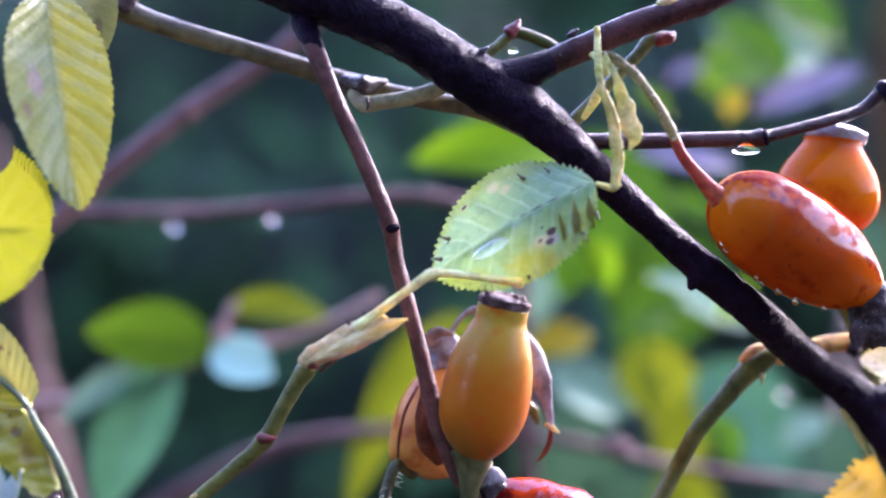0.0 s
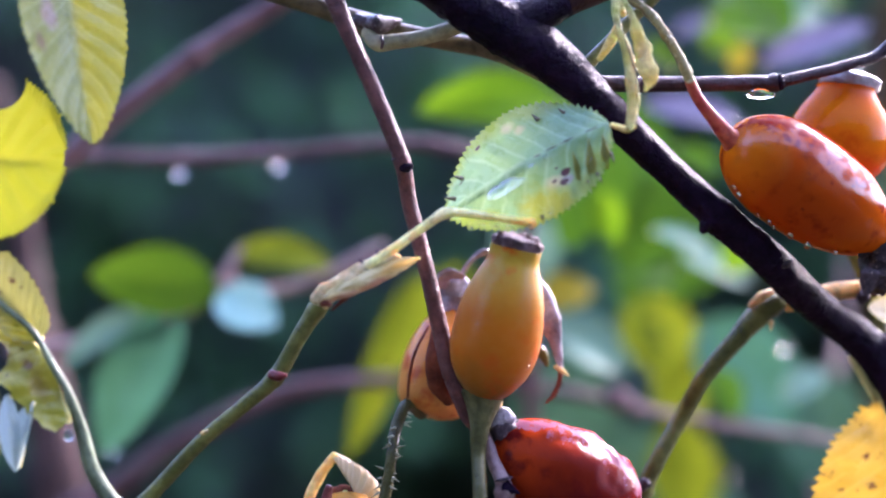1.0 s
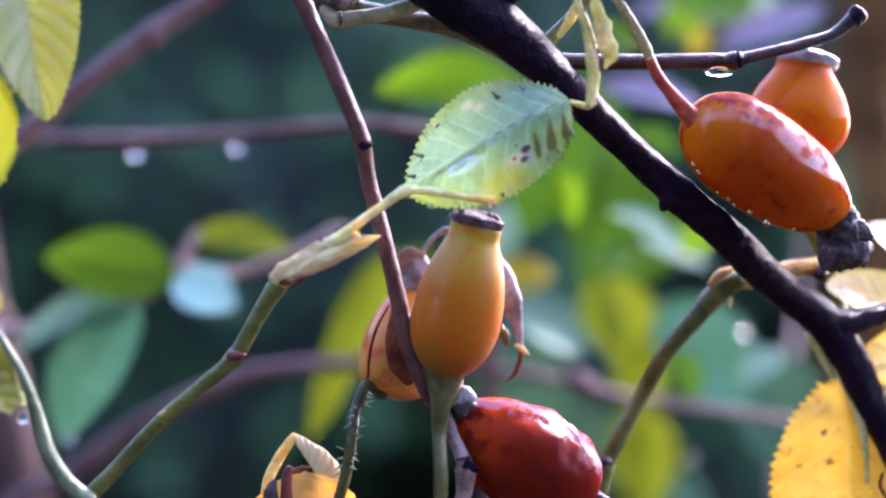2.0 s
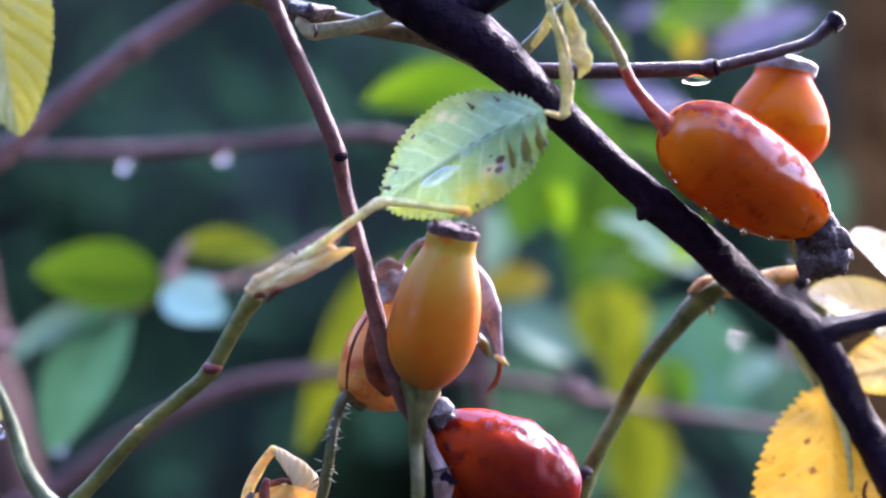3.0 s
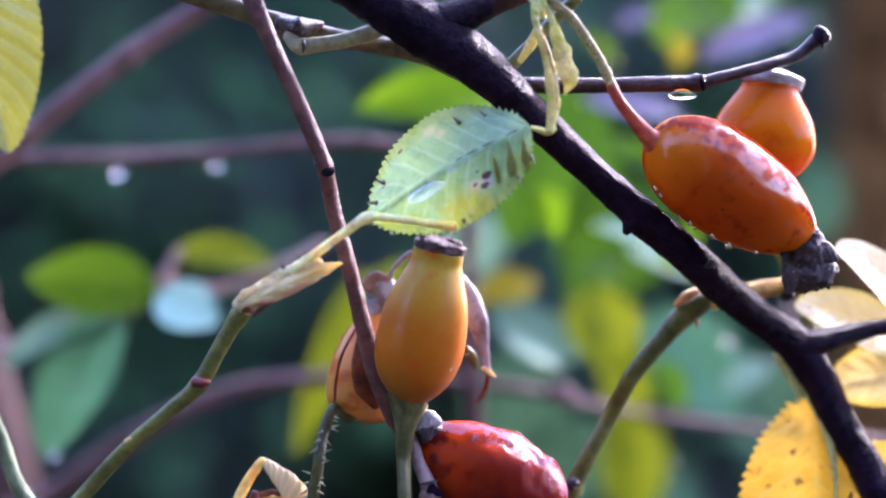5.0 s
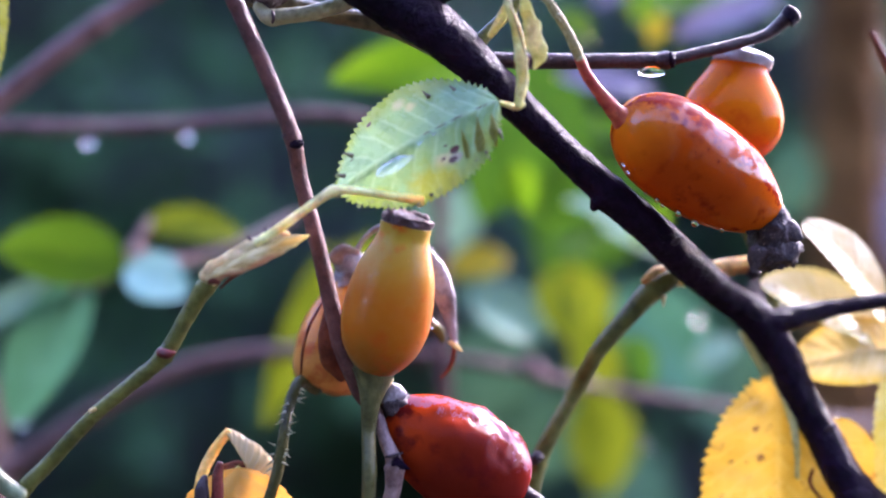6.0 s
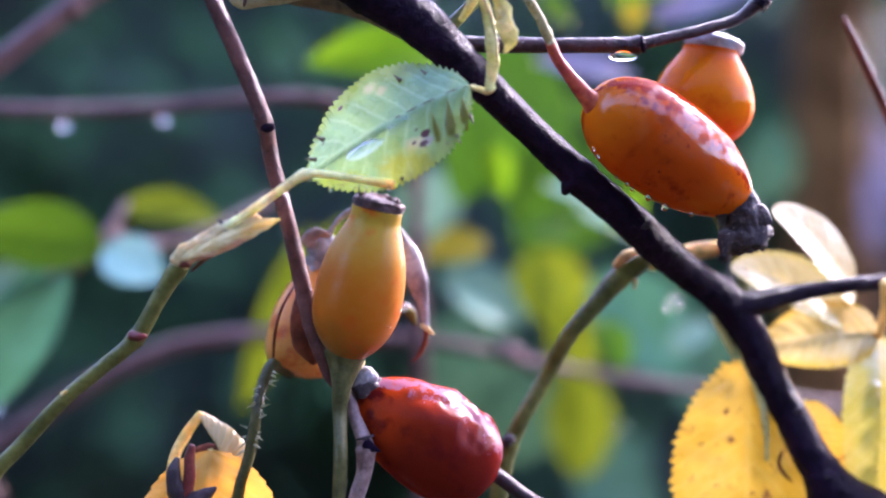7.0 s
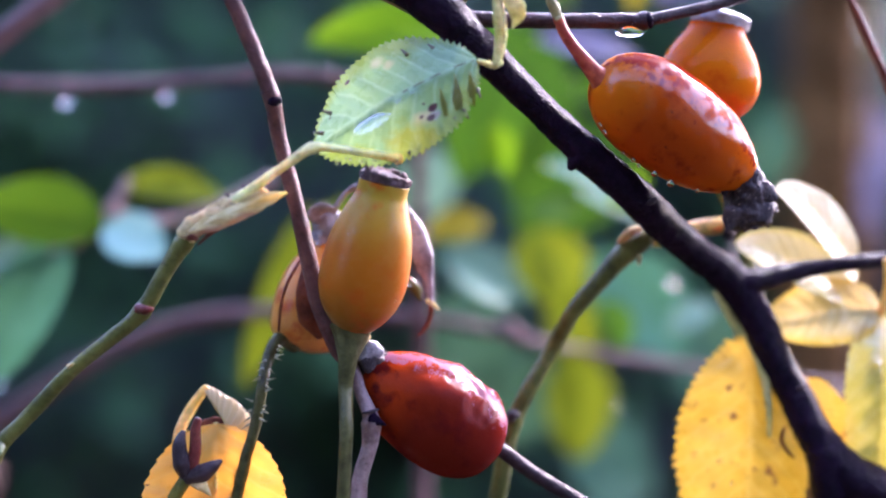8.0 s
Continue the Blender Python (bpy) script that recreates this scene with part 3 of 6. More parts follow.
def blade(base, tip, face, width, teeth=20, tooth=0.05, fold=(10, 10), arch=0.05, curl=0.0, shape=0.85, full=0.7, wave=0.0, twist=0.0, rows=0, cols=15, droop=0.0, bite=None, pleat=0.14, pleats=10.0, bend=0.0):
    """A leaf blade: midrib from base to tip, toothed margins, each half folded up by its angle, arched along and curled across."""
    B, T = at(base), at(tip)
    L = (T - B).length
    a = (T - B) / L
    n = Vector(face)
    n = (n - a * n.dot(a)).normalized()
    side = a.cross(n)
    W = width * 0.0005
    rows = rows or teeth * 6
    verts, faces, uvs = [], [], []
    steps = [0.5 - 0.5 * math.cos(math.pi * i / rows) for i in range(rows + 1)]
    half = [W * max(0.0, math.sin(math.pi * s ** shape)) ** full for s in steps]
    margin = [0.0]
    for i in range(rows):
        margin.append(margin[-1] + math.hypot((steps[i + 1] - steps[i]) * L, half[i + 1] - half[i]))
    for i, (s, w) in enumerate(zip(steps, half)):
        i0, i1 = max(i - 1, 0), min(i + 1, rows)
        out_a, out_s = half[i0] - half[i1], (steps[i1] - steps[i0]) * L
        norm = math.hypot(out_a, out_s)
        c = B + a * L * s + n * (arch * L * 4 * s * (1 - s)) - n * droop * L * s * s + side * (bend * L * 4 * s * (1 - s))
        tw = radians(twist) * (s - 0.5)
        sd = side * math.cos(tw) + n * math.sin(tw)
        nn = n * math.cos(tw) - side * math.sin(tw)
        along = margin[i] / margin[-1] * teeth
        saw = along % 1.0
        bite_in = 0.55 + 0.9 * abs(noise.noise(Vector((math.floor(along) * 1.7, width, 0.3))))
        for j in range(cols):
            u = 2 * j / (cols - 1) - 1
            f = radians(fold[1] if u > 0 else fold[0])
            jag = tooth * 2 * W * (saw - 0.35) * bite_in * abs(u) ** 8 if 0.02 < s < 0.998 else 0.0
            d = abs(u) * w + jag * out_s / norm
            v = c + a * (jag * out_a / norm) + sd * math.copysign(1, u) * d * math.cos(f) + nn * d * math.sin(f)
            v += nn * curl * L * abs(u) ** 2.5 * (w / W)
            v += nn * pleat * 0.001 * math.sin(2 * math.pi * pleats * (s - 0.21 * abs(u))) * math.sin(math.pi * min(1.0, abs(u) * 1.02)) * (w / W)
            v += nn * wave * L * (noise.noise(v * 160.0) + 0.5 * noise.noise(v * 420.0))
            verts.append(v)
            uvs.append((0.5 + 0.5 * u, s))
    for i in range(rows):
        for j in range(cols - 1):
            q = (i * cols + j, i * cols + j + 1, (i + 1) * cols + j + 1, (i + 1) * cols + j)
            if not (bite and all((verts[k] - at(bite[0])).length < bite[1] * 0.001 for k in q)):
                faces.append(q)
    if bite:
        hole = at(bite[0])
        verts = [hole + (v - hole).normalized() * max((v - hole).length, bite[1] * 0.001) for v in verts]
    return verts, faces, uvs


def rose_leaf(label, material, base, tip, face, width, stalk=(), stalk_r=(0.6, 0.6), stalk_material=None, group="rose leaves", rib=True, **shape):
    """One leaf: blade, midrib under it and, where it shows, its stalk."""
    ob = thing("rose_leaf", base, label, "leaf", group)
    part("blade", blade(base, tip, face, width, **shape), material, ob)
    if rib:
        B, T = Vector(base), Vector(tip)
        n = Vector(face).normalized()
        k = shape.get("arch", 0.05) * (T - B).length
        off = n * -0.6
        drop_ = shape.get("droop", 0.0) * (T - B).length
        lean = (T - B).cross(n).normalized() * shape.get("bend", 0.0) * (T - B).length
        pts = [tuple(B + (T - B) * s + n * (k * 4 * s * (1 - s) - drop_ * s * s) + lean * (4 * s * (1 - s)) + off) for s in (0, 0.2, 0.4, 0.6, 0.8, 0.94)]
        part("midrib", tube(pts, [0.5, 0.42, 0.34, 0.28, 0.2, 0.1], 8, 0.0012, 0.03), stalk_material or CREAM_STEM, ob)
    if stalk:
        part("stalk", tube(list(stalk), list(stalk_r), 10, 0.0008, 0.06), stalk_material or CREAM_STEM, ob)
    return ob


def profile(stops, s):
    """A smooth curve through (place, radius) stops."""
    n = len(stops)

    def slope(i):
        a, b = stops[max(i - 1, 0)], stops[min(i + 1, n - 1)]
        return (b[1] - a[1]) / (b[0] - a[0])

    for i in range(n - 1):
        (s0, r0), (s1, r1) = stops[i], stops[i + 1]
        if s <= s1 or i == n - 2:
            h = s1 - s0
            t = min(1.0, (s - s0) / h)
            t2, t3 = t * t, t ** 3
            return (2 * t3 - 3 * t2 + 1) * r0 + (t3 - 2 * t2 + t) * h * slope(i) + (3 * t2 - 2 * t3) * r1 + (t3 - t2) * h * slope(i + 1)


def fruit(base, apex, width, stops, segs=44, rings=40, rough=0.012, freq=180.0, wrinkle=0.0, wrinkle_dir=(0, 0, 1)):
    """The body of a hip, turned about the line from its stalk to its crown."""
    B, T = at(base), at(apex)
    ax = (T - B)
    a = ax.normalized()
    x = a.cross(Vector((0, 1, 0.1))).normalized()
    y = a.cross(x)
    R = width * 0.0005
    wd = Vector(wrinkle_dir).normalized()
    verts, faces, uvs = [], [], []
    for i in range(rings + 1):
        s = i / rings
        e = 0.5 - 0.5 * math.cos(math.pi * s)
        r = R * profile(stops, e)
        for j in range(segs):
            an = 2 * math.pi * j / segs
            d = x * math.cos(an) + y * math.sin(an)
            c = B + ax * e
            v = c + d * r
            k = 1 + rough * noise.noise(v * freq)
            if wrinkle:
                g = max(0.0, d.dot(wd) + 0.1) * math.sin(math.pi * e)
                k -= wrinkle * g * (0.5 - abs(noise.noise(v * 230.0)) * 2.2 - 0.5 * abs(noise.noise(v * 600.0)))
            verts.append(c + d * r * k)
            uvs.append((j / segs, e))
    for i in range(rings):
        for j in range(segs):
            k = (j + 1) % segs
            faces.append((i * segs + j, i * segs + k, (i + 1) * segs + k, (i + 1) * segs + j))
    faces.append(tuple(range(segs))[::-1])
    faces.append(tuple(range(rings * segs, (rings + 1) * segs)))
    return verts, faces, uvs


def crust(base, apex, width, seed, segs=30, rings=16, ragged=0.3, stops=((0, 0.9), (0.3, 1.0), (0.75, 0.95), (1.0, 0.35))):
    """The shrivelled remains of the flower on a hip's end: a ragged, knobbly cup."""
    v, f, u = fruit(base, apex, width, stops, segs, rings, 0.0)
    c = (at(base) + at(apex)) / 2
    out = []
    for p in v:
        q = p * 480.0 + Vector((seed, 0, 0))
        k = 1 + ragged * (noise.noise(q) + 0.7 * noise.noise(q * 2.1) + 0.45 * noise.noise(q * 4.7))
        out.append(c + (p - c) * k)
    return out, f, u


def sepal(pts, radii, flat=0.35, face=(0, -1, 0)):
    return tube(pts, radii, 10, 0.0006, 0.12, 500.0, flat=flat, flat_dir=face)


def prickle(root, tip, r):
    m = [(root[i] + tip[i]) / 2 for i in range(3)]
    return tube([root, tuple(m), tip], [r, r * 0.55, r * 0.12], 8, 0.0004, 0.03)


def bead(p, r, stretch=1.0):
    """A hanging drop: round below, drawn up to its hold above."""
    v, f, u = fruit((p[0], p[1], p[2] - r), (p[0], p[1], p[2] + r * stretch), 2 * r, ((0, 0.02), (0.12, 0.6), (0.35, 0.98), (0.55, 0.95), (0.85, 0.6), (1.0, 0.3)), 20, 14, 0.0)
    return v, f, u


def water_film(on, centre, along, face, length, width, height):
    """A flat pool of water lying on a leaf."""
    c, a, n = at(centre), Vector(along).normalized(), Vector(face)
    n = (n - a * n.dot(a)).normalized()
    b = a.cross(n)
    verts, faces = [], []
    segs, rings = 28, 7
    for i in range(rings + 1):
        e = math.pi / 2 * i / rings
        for j in range(segs):
            w = 2 * math.pi * j / segs
            k = 1 + 0.25 * noise.noise(Vector((math.cos(w) * 1.3, math.sin(w) * 1.3, centre[0])))
            verts.append(c + (a * math.cos(w) * length + b * math.sin(w) * width) * 0.0005 * k * math.cos(e) ** 0.6 + n * height * 0.001 * math.sin(e))
    for i in range(rings):
        for j in range(segs):
            k = (j + 1) % segs
            faces.append((i * segs + j, i * segs + k, (i + 1) * segs + k, (i + 1) * segs + j))
    faces.append(tuple(range(segs))[::-1])
    ob = thing("water_film", centre, on, "water drop", "rain drops")
    part("drop_body", (verts, faces, None), WATER, ob)
    return ob


def water_drop(p, r, label="clear rain drop hanging below a wet twig", stretch=1.0, wide=1.0):
    ob = thing("water_drop", (p[0], p[1], p[2] + r * stretch), label, "water drop", "rain drops")
    v, f, u = bead(p, r, stretch)
    c = at(p)
    v = [Vector((c.x + (q.x - c.x) * wide, q.y, q.z)) for q in v]
    part("drop_body", (v, f, u), WATER, ob)
    return ob


# ---------------------------------------------------------------- the garden
def flat_sheet(name, size, z, cells, amp, material, label, category):
    verts, faces = [], []
    for i in range(cells + 1):
        for j in range(cells + 1):
            x, y = [math.copysign(abs(2 * k / cells - 1) ** 3 * size, 2 * k / cells - 1) for k in (i, j)]
            verts.append((x, y, z + amp * noise.noise(Vector((x, y, 0)) * 0.9)))
    for i in range(cells):
        for j in range(cells):
            a = i * (cells + 1) + j
            faces.append((a, a + cells + 1, a + cells + 2, a + 1))
    ob = new(name, bpy.data.meshes.new(name))
    ob.data.from_pydata(verts, [], faces)
    ob.data.materials.append(material)
    ob.data.polygons.foreach_set("use_smooth", [True] * len(faces))
    return tagged(ob, label, category, kind="structure")


flat_sheet("ground", 2000.0, 0.0, 60, 0.05, SOIL, "damp dark soil with low moss in an autumn garden", "ground")


def hedge(name, x0, x1, y0, depth, height, count, seed, turn=0.0, leaf=0.045, deep=0.1, lean=0.0):
    """A garden hedge: a solid uneven body, near-black for the shade among its twigs, and many leaves standing out of
    its faces and top at all angles.
    """
    rng = random.Random(seed)
    M = Matrix.Rotation(turn, 4, "Z")
    ob = new(name)
    # shifts only the noise, so the painted lit and shaded patches fall elsewhere
    ob.location = (0.31 * seed, 0.0, 0.17 * seed)
    tagged(ob, "dense dark green hedge: one in view, the others added to block sky light", "hedge")
    nx, nz, ny = 40, 20, 4

    def front(x, z):
        return y0 + lean * (max(0.0, z - 1.2) + 0.55 * max(0.0, 1.15 - z)) + deep * noise.noise(Vector((x * 3, seed, z * 3)))

    ring = [(0, k / nz) for k in range(nz + 1)] + [(k / ny, 1) for k in range(1, ny)] + [(1, 1 - k / nz) for k in range(nz + 1)]
    verts, faces = [], []
    for i in range(nx + 1):
        x = x0 + (x1 - x0) * i / nx
        for across, up in ring:
            z = height * up + (0.06 * noise.noise(Vector((x * 4, across * 3, seed))) if up == 1 else -0.06 * (up == 0))
            y = front(x, z) + 0.1 if across == 0 else y0 + lean * max(0.0, height - 1.2) + 0.1 + (depth - 0.2) * across + 0.06 * noise.noise(Vector((x * 3, z * 3, seed + 5)))
            verts.append(M @ Vector((x, y, z)))
    n = len(ring)
    for i in range(nx):
        for j in range(n - 1):
            a = i * n + j
            faces.append((a, a + n, a + n + 1, a + 1))
    faces.append(tuple(range(n)))
    faces.append(tuple(range(nx * n, (nx + 1) * n))[::-1])
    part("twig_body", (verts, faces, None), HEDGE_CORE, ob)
    V, F, U = [], [], []
    for q in range(count):
        x, z = rng.uniform(x0, x1), height * rng.random() ** 0.8
        if q % 5 == 4:
            y, z = y0 + lean * max(0.0, height - 1.2) + depth * rng.random(), height + rng.uniform(-0.05, 0.04)
        elif q % 5 == 3:
            y = y0 + lean * max(0.0, height - 1.2) + depth + rng.uniform(-0.1, 0.02)
        else:
            y = front(x, z) + rng.uniform(-0.08, 0.12)
        c = Vector((x, y, z + 0.02))
        ax = Vector((rng.uniform(-1, 1), rng.uniform(-0.9, 0.2), rng.uniform(-0.9, 0.7))).normalized()
        nm = ax.cross(Vector((rng.uniform(-1, 1), rng.uniform(-1, 1), rng.uniform(-1, 1)))).normalized()
        L = leaf * rng.uniform(0.6, 1.3)
        k = len(V)
        sd = ax.cross(nm)
        for s, w, lift in ((0, 0.03, 0), (0.3, 0.26, 0.05), (0.65, 0.24, 0.04), (1, 0.02, -0.06)):
            for e in (-1, 0, 1):
                V.append(M @ (c + ax * L * s + sd * L * w * e + nm * L * (lift + 0.08 * abs(e))))
                U.append((0.5 + 0.5 * e, s))
        for r in range(3):
            for e in range(2):
                b = k + r * 3 + e
                F.append((b, b + 1, b + 4, b + 3))
    leaves = part("foliage", (V, F, U), HEDGE_LEAF, ob, "small green leaves with lit and shaded patches in their colour")
    leaves["kind"] = "stuff"
    return ob


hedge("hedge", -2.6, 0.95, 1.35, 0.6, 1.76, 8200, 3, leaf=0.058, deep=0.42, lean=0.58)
# unseen hedges behind and to both sides, added to hold back sky fill
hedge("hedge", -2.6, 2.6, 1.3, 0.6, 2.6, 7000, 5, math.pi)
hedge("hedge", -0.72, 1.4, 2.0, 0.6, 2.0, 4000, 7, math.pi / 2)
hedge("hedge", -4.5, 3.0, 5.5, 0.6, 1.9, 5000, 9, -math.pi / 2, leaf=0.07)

# a young tree behind
tree = thing("tree", (272, 640, -1200), "brown slender tree trunk standing behind the rose, out of focus", "tree")
part("trunk", tube([(276, 642, -1215), (270, 636, -700)] + [(223.1, 609.3, -151.9), (226.0, 614.1, -18.6), (226.8, 619.0, 99.0)] + [(250, 618, 600), (242, 618, 1400)], [29, 25, 21, 20, 19, 16, 9], 24, 0.008, 0.08, 50.0), TRUNK, tree)

part("limb", tube([(224.4, 621.8, 145.9), (243.7, 629.0, 177.3), (280.6, 642.9, 229.8)], [8, 6, 4], 14, 0.02, 0.06, 30.0), TRUNK, tree, "thin bare limb")
part("burr", tube([(228.8, 607.2, 54.3), (229.3, 601.5, 59.6), (234.9, 607.8, 67.4)], [7.5, 10, 5.5], 14, 0.01, 0.2, 40.0), TRUNK, tree, "knobbly burr on the bark")

# ---------------------------------------------------------------- canes of the rose in focus
def cane(name, label, pts, radii, material, category="branch", **k):
    ob = thing(name, pts[0], label, category, "rose branches")
    part("bark" if "branch" in name else "stem", tube(pts, radii, **k), material, ob)
    return ob


main_pts = [(-40.9, 163.8, 54.6), (-30.7, 164.3, 48.1), (-20.4, 163.7, 43.5), (-10.1, 163.1, 38.3), (-3.9, 163.4, 34.3), (1.5, 163.6, 30.9), (7.7, 163.9, 26.9), (13.7, 164.2, 21.5)] + [(23.5, 165.0, 12.3), (31.0, 165.0, 5.5), (39.1, 167.0, -1.0), (43.8, 170.4, -4.9), (48.8, 173.3, -8.5), (54.7, 176.0, -12.5)] + [(59.1, 176.3, -18.3), (61.5, 175.9, -23.7), (65.0, 175.4, -29.8), (68.1, 173.8, -36.1), (72.4, 173.4, -41.1), (81.0, 174.8, -47.0)]
main = cane("rose_branch", "thick wet purple-black rose branch forking above rose hips", main_pts + [(90, 175, -90), (120, 190, -400), (140, 200, -1205)], [4.1, 4.1, 4.1, 3.65, 3.7, 3.8, 3.4, 2.65, 2.25, 2.4, 2.6, 2.6, 2.55, 2.68, 2.74, 2.6, 2.6, 2.8, 3.3, 3.5, 4, 4.5, 6, 8], BARK, sides=36, step=0.0004, rough=0.06, freq=650.0, knots=((9.0, 0.1, 0.16), (13, 0.1, 0.4)))
part("bud", tube([(29.6, 164.0, 4.9), (28.9, 164.0, 4.0), (28.5, 164.0, 3.3)], [1.3, 1.0, 0.5], 10, 0.0004, 0.1), BARK, main, "blunt dark bump")
part("fork_collar", tube([(-0.9, 163.8, 30.0), (2.3, 163.6, 31.8), (6.2, 163.2, 33.2), (8.9, 163.0, 34.3), (11.3, 162.8, 35.3)], [3.0, 3.1, 2.4, 2.0, 1.5], 18, 0.0006, 0.07, 520.0), BARK, main, "wet black collar of the fork")
red_side = part("side_branch", tube([(4.3, 163.5, 32.5), (6.2, 163.3, 33.2), (8.5, 163.0, 34.1), (12.4, 162.9, 35.8), (16.4, 162.9, 37.6), (20.3, 163.0, 39.3), (25.0, 163.1, 41.0), (30.0, 163.3, 42.7), (35.9, 163.4, 45.2), (51.4, 165.7, 51.1)], [1.6, 1.7, 1.8, 1.9, 1.93, 1.9, 1.85, 1.75, 1.7, 1.7], 18, 0.0006, 0.07, 520.0, knots=((7, 0.12, 0.2),)), RED_BARK, main, "dark red-brown wet side branch")
part("side_branch", tube([(56.6, 175.8, -13.2), (60.0, 175.7, -12.6), (64.4, 176.2, -11.5), (68.8, 176.6, -10.7), (73.0, 176.5, -10.0), (79.4, 177.4, -9.4), (90.3, 178.3, -8.0)], [2.3, 1.9, 1.5, 1.25, 1.22, 1.18, 1.15], 18, 0.0006, 0.07, 520.0, knots=((4.4, 0.12, 0.12),)), BARK, main, "thin wet black side branch")
part("side_branch", tube([(69.1, 172.8, -37.8), (69.9, 173.1, -42.8), (71.8, 174.1, -51.7)] + [(67.2, 192.9, -119.2), (93.6, 197.6, -312.0)], [2.9, 2.7, 2.4, 2.6, 3.2], 18, 0.0006, 0.07, 520.0), BARK, main, "wet black lower branch")
part("bud", tube([(24.5, 162.6, 42.1), (25.6, 162.1, 42.7), (26.8, 162.2, 42.7)], [0.9, 0.9, 0.3], 10, 0.0004, 0.1), SHEATH, red_side, "small cream bud scale")
for place in ((12.4, 161.8, 38.3), (0.0, 161.5, 35.9), (-11.5, 160.5, 41.3), (40.2, 164.6, -1.1), (65.0, 171.6, -28.2)):
    part("lenticel", tube([(place[0] - 0.7, place[1], place[2] - 0.3), place, (place[0] + 0.7, place[1] - 0.1, place[2] + 0.5)], [0.25, 0.5, 0.2], 8, 0.0003, 0.1), DRY, main, "small corky bark scar")

twig = thing("rose_twig", (11.5, 166.0, 25.4), "thin purple-brown wet twig ending in a blunt dark knob", "twig", "rose branches")
part("stem", tube([(12.3, 166.0, 24.1), (17.0, 166.0, 23.9), (21.7, 166.0, 23.9), (32.8, 166.0, 24.1), (38.9, 166.0, 24.3), (40.2, 166.0, 24.6), (48.8, 167.0, 26.9), (53.5, 168.0, 28.5), (55.6, 168.0, 30.2), (57.0, 168.0, 31.4)], [1.1, 1.15, 1.12, 1.12, 1.15, 0.85, 0.8, 0.85, 1.0, 1.15], 16, 0.0006, 0.06, 600.0, knots=((4, 0.2, 0.12), (9, 0.2, 0.3))), PURPLE_BARK, twig)
part("ring", tube([(39.2, 165.2, 25.2), (39.3, 164.8, 24.2), (39.5, 165.2, 23.3)], [0.35, 0.5, 0.35], 10, 0.0003, 0.1), BARK, twig, "dark swollen ring")
part("knob", crust((56.1, 168.0, 30.4), (57.5, 168.0, 32.1), 2.7, 17, 26, 14, 0.18), BARK, twig, "blunt dark knob")
water_drop((36.5, 165.0, 22.5), 0.75, stretch=1.0, wide=2.7)

hang = thing("rose_cane", (-24.6, 162.6, 40.9), "slender red-brown rose cane hanging from the thick branch", "branch", "rose branches")
part("stem", tube([(-26.0, 165.5, 46.7), (-24.6, 163.6, 39.5), (-23.0, 161.8, 36.0), (-21.4, 161.4, 32.0), (-19.6, 161.5, 28.1), (-16.1, 161.8, 20.3), (-12.9, 162.1, 12.3)] + [(-12.0, 163.5, 7.1), (-9.9, 163.5, -0.7), (-8.8, 163.5, -5.0), (-8.0, 163.5, -8.5), (-7.1, 163.5, -12.3), (-6.0, 163.5, -16.2), (-4.6, 163.5, -19.3), (-3.3, 163.5, -22.6), (-1.9, 163.2, -24.6)], [2.4, 1.6, 1.4, 1.25, 1.15, 1.15, 1.15, 1.12, 1.12, 1.15, 1.2, 1.2, 1.35, 1.5, 1.25, 0.8], 16, 0.0007, 0.045, 500.0, knots=((6, 0.12, 0.12),)), CANE_BARK, hang)
part("lower_stem", tube([(-2.3, 163.3, -23.4), (-1.2, 162.8, -25.2), (-0.1, 161.5, -28.0), (1.3, 160.2, -31.0), (1.5, 159.9, -32.6), (1.3, 159.8, -35.0), (0.7, 159.8, -37.4), (0.1, 160.0, -39.8), (-0.2, 160.1, -44.4)] + [(-3, 170, -60), (-2, 190, -300), (0, 200, -1205)], [0.8, 0.95, 0.88, 1.15, 1.35, 1.12, 1.1, 1.12, 1.15, 1.4, 3, 5], 16, 0.0005, 0.09, 520.0, knots=((3.6, 0.25, 0.25),)), PALE_CANE, hang, "weathered grey-mauve lower cane")
part("ring", tube([(0.3, 159.1, -30.5), (1.4, 158.8, -30.2), (2.5, 159.3, -30.0)], [0.16, 0.22, 0.16], 8, 0.0003, 0.1), DRY, hang, "dark leaf scar ring")
part("collar", tube([(-26.0, 165.3, 46.4), (-24.7, 163.5, 40.0), (-23.6, 162.4, 37.4), (-22.8, 161.8, 35.8)], [2.5, 1.75, 1.55, 1.3], 16, 0.0006, 0.1, 520.0), BARK, hang, "dark wet collar at the branch")
part("bud", tube([(-13.3, 162.3, 12.1), (-12.4, 161.6, 11.7), (-11.6, 161.4, 11.8)], [0.95, 1.0, 0.45], 10, 0.0003, 0.08), BARK, hang, "small dark node bud")
part("ring", tube([(-14.3, 161.8, 12.6), (-13.5, 161.2, 12.9), (-12.7, 161.5, 13.2)], [0.25, 0.3, 0.25], 8, 0.0003, 0.1), DRY, hang, "dark leaf scar ring")
part("thorn", prickle((1.6, 159.4, -31.4), (3.5, 158.6, -32.0), 1.05), BARK, hang, "short dark thorn")

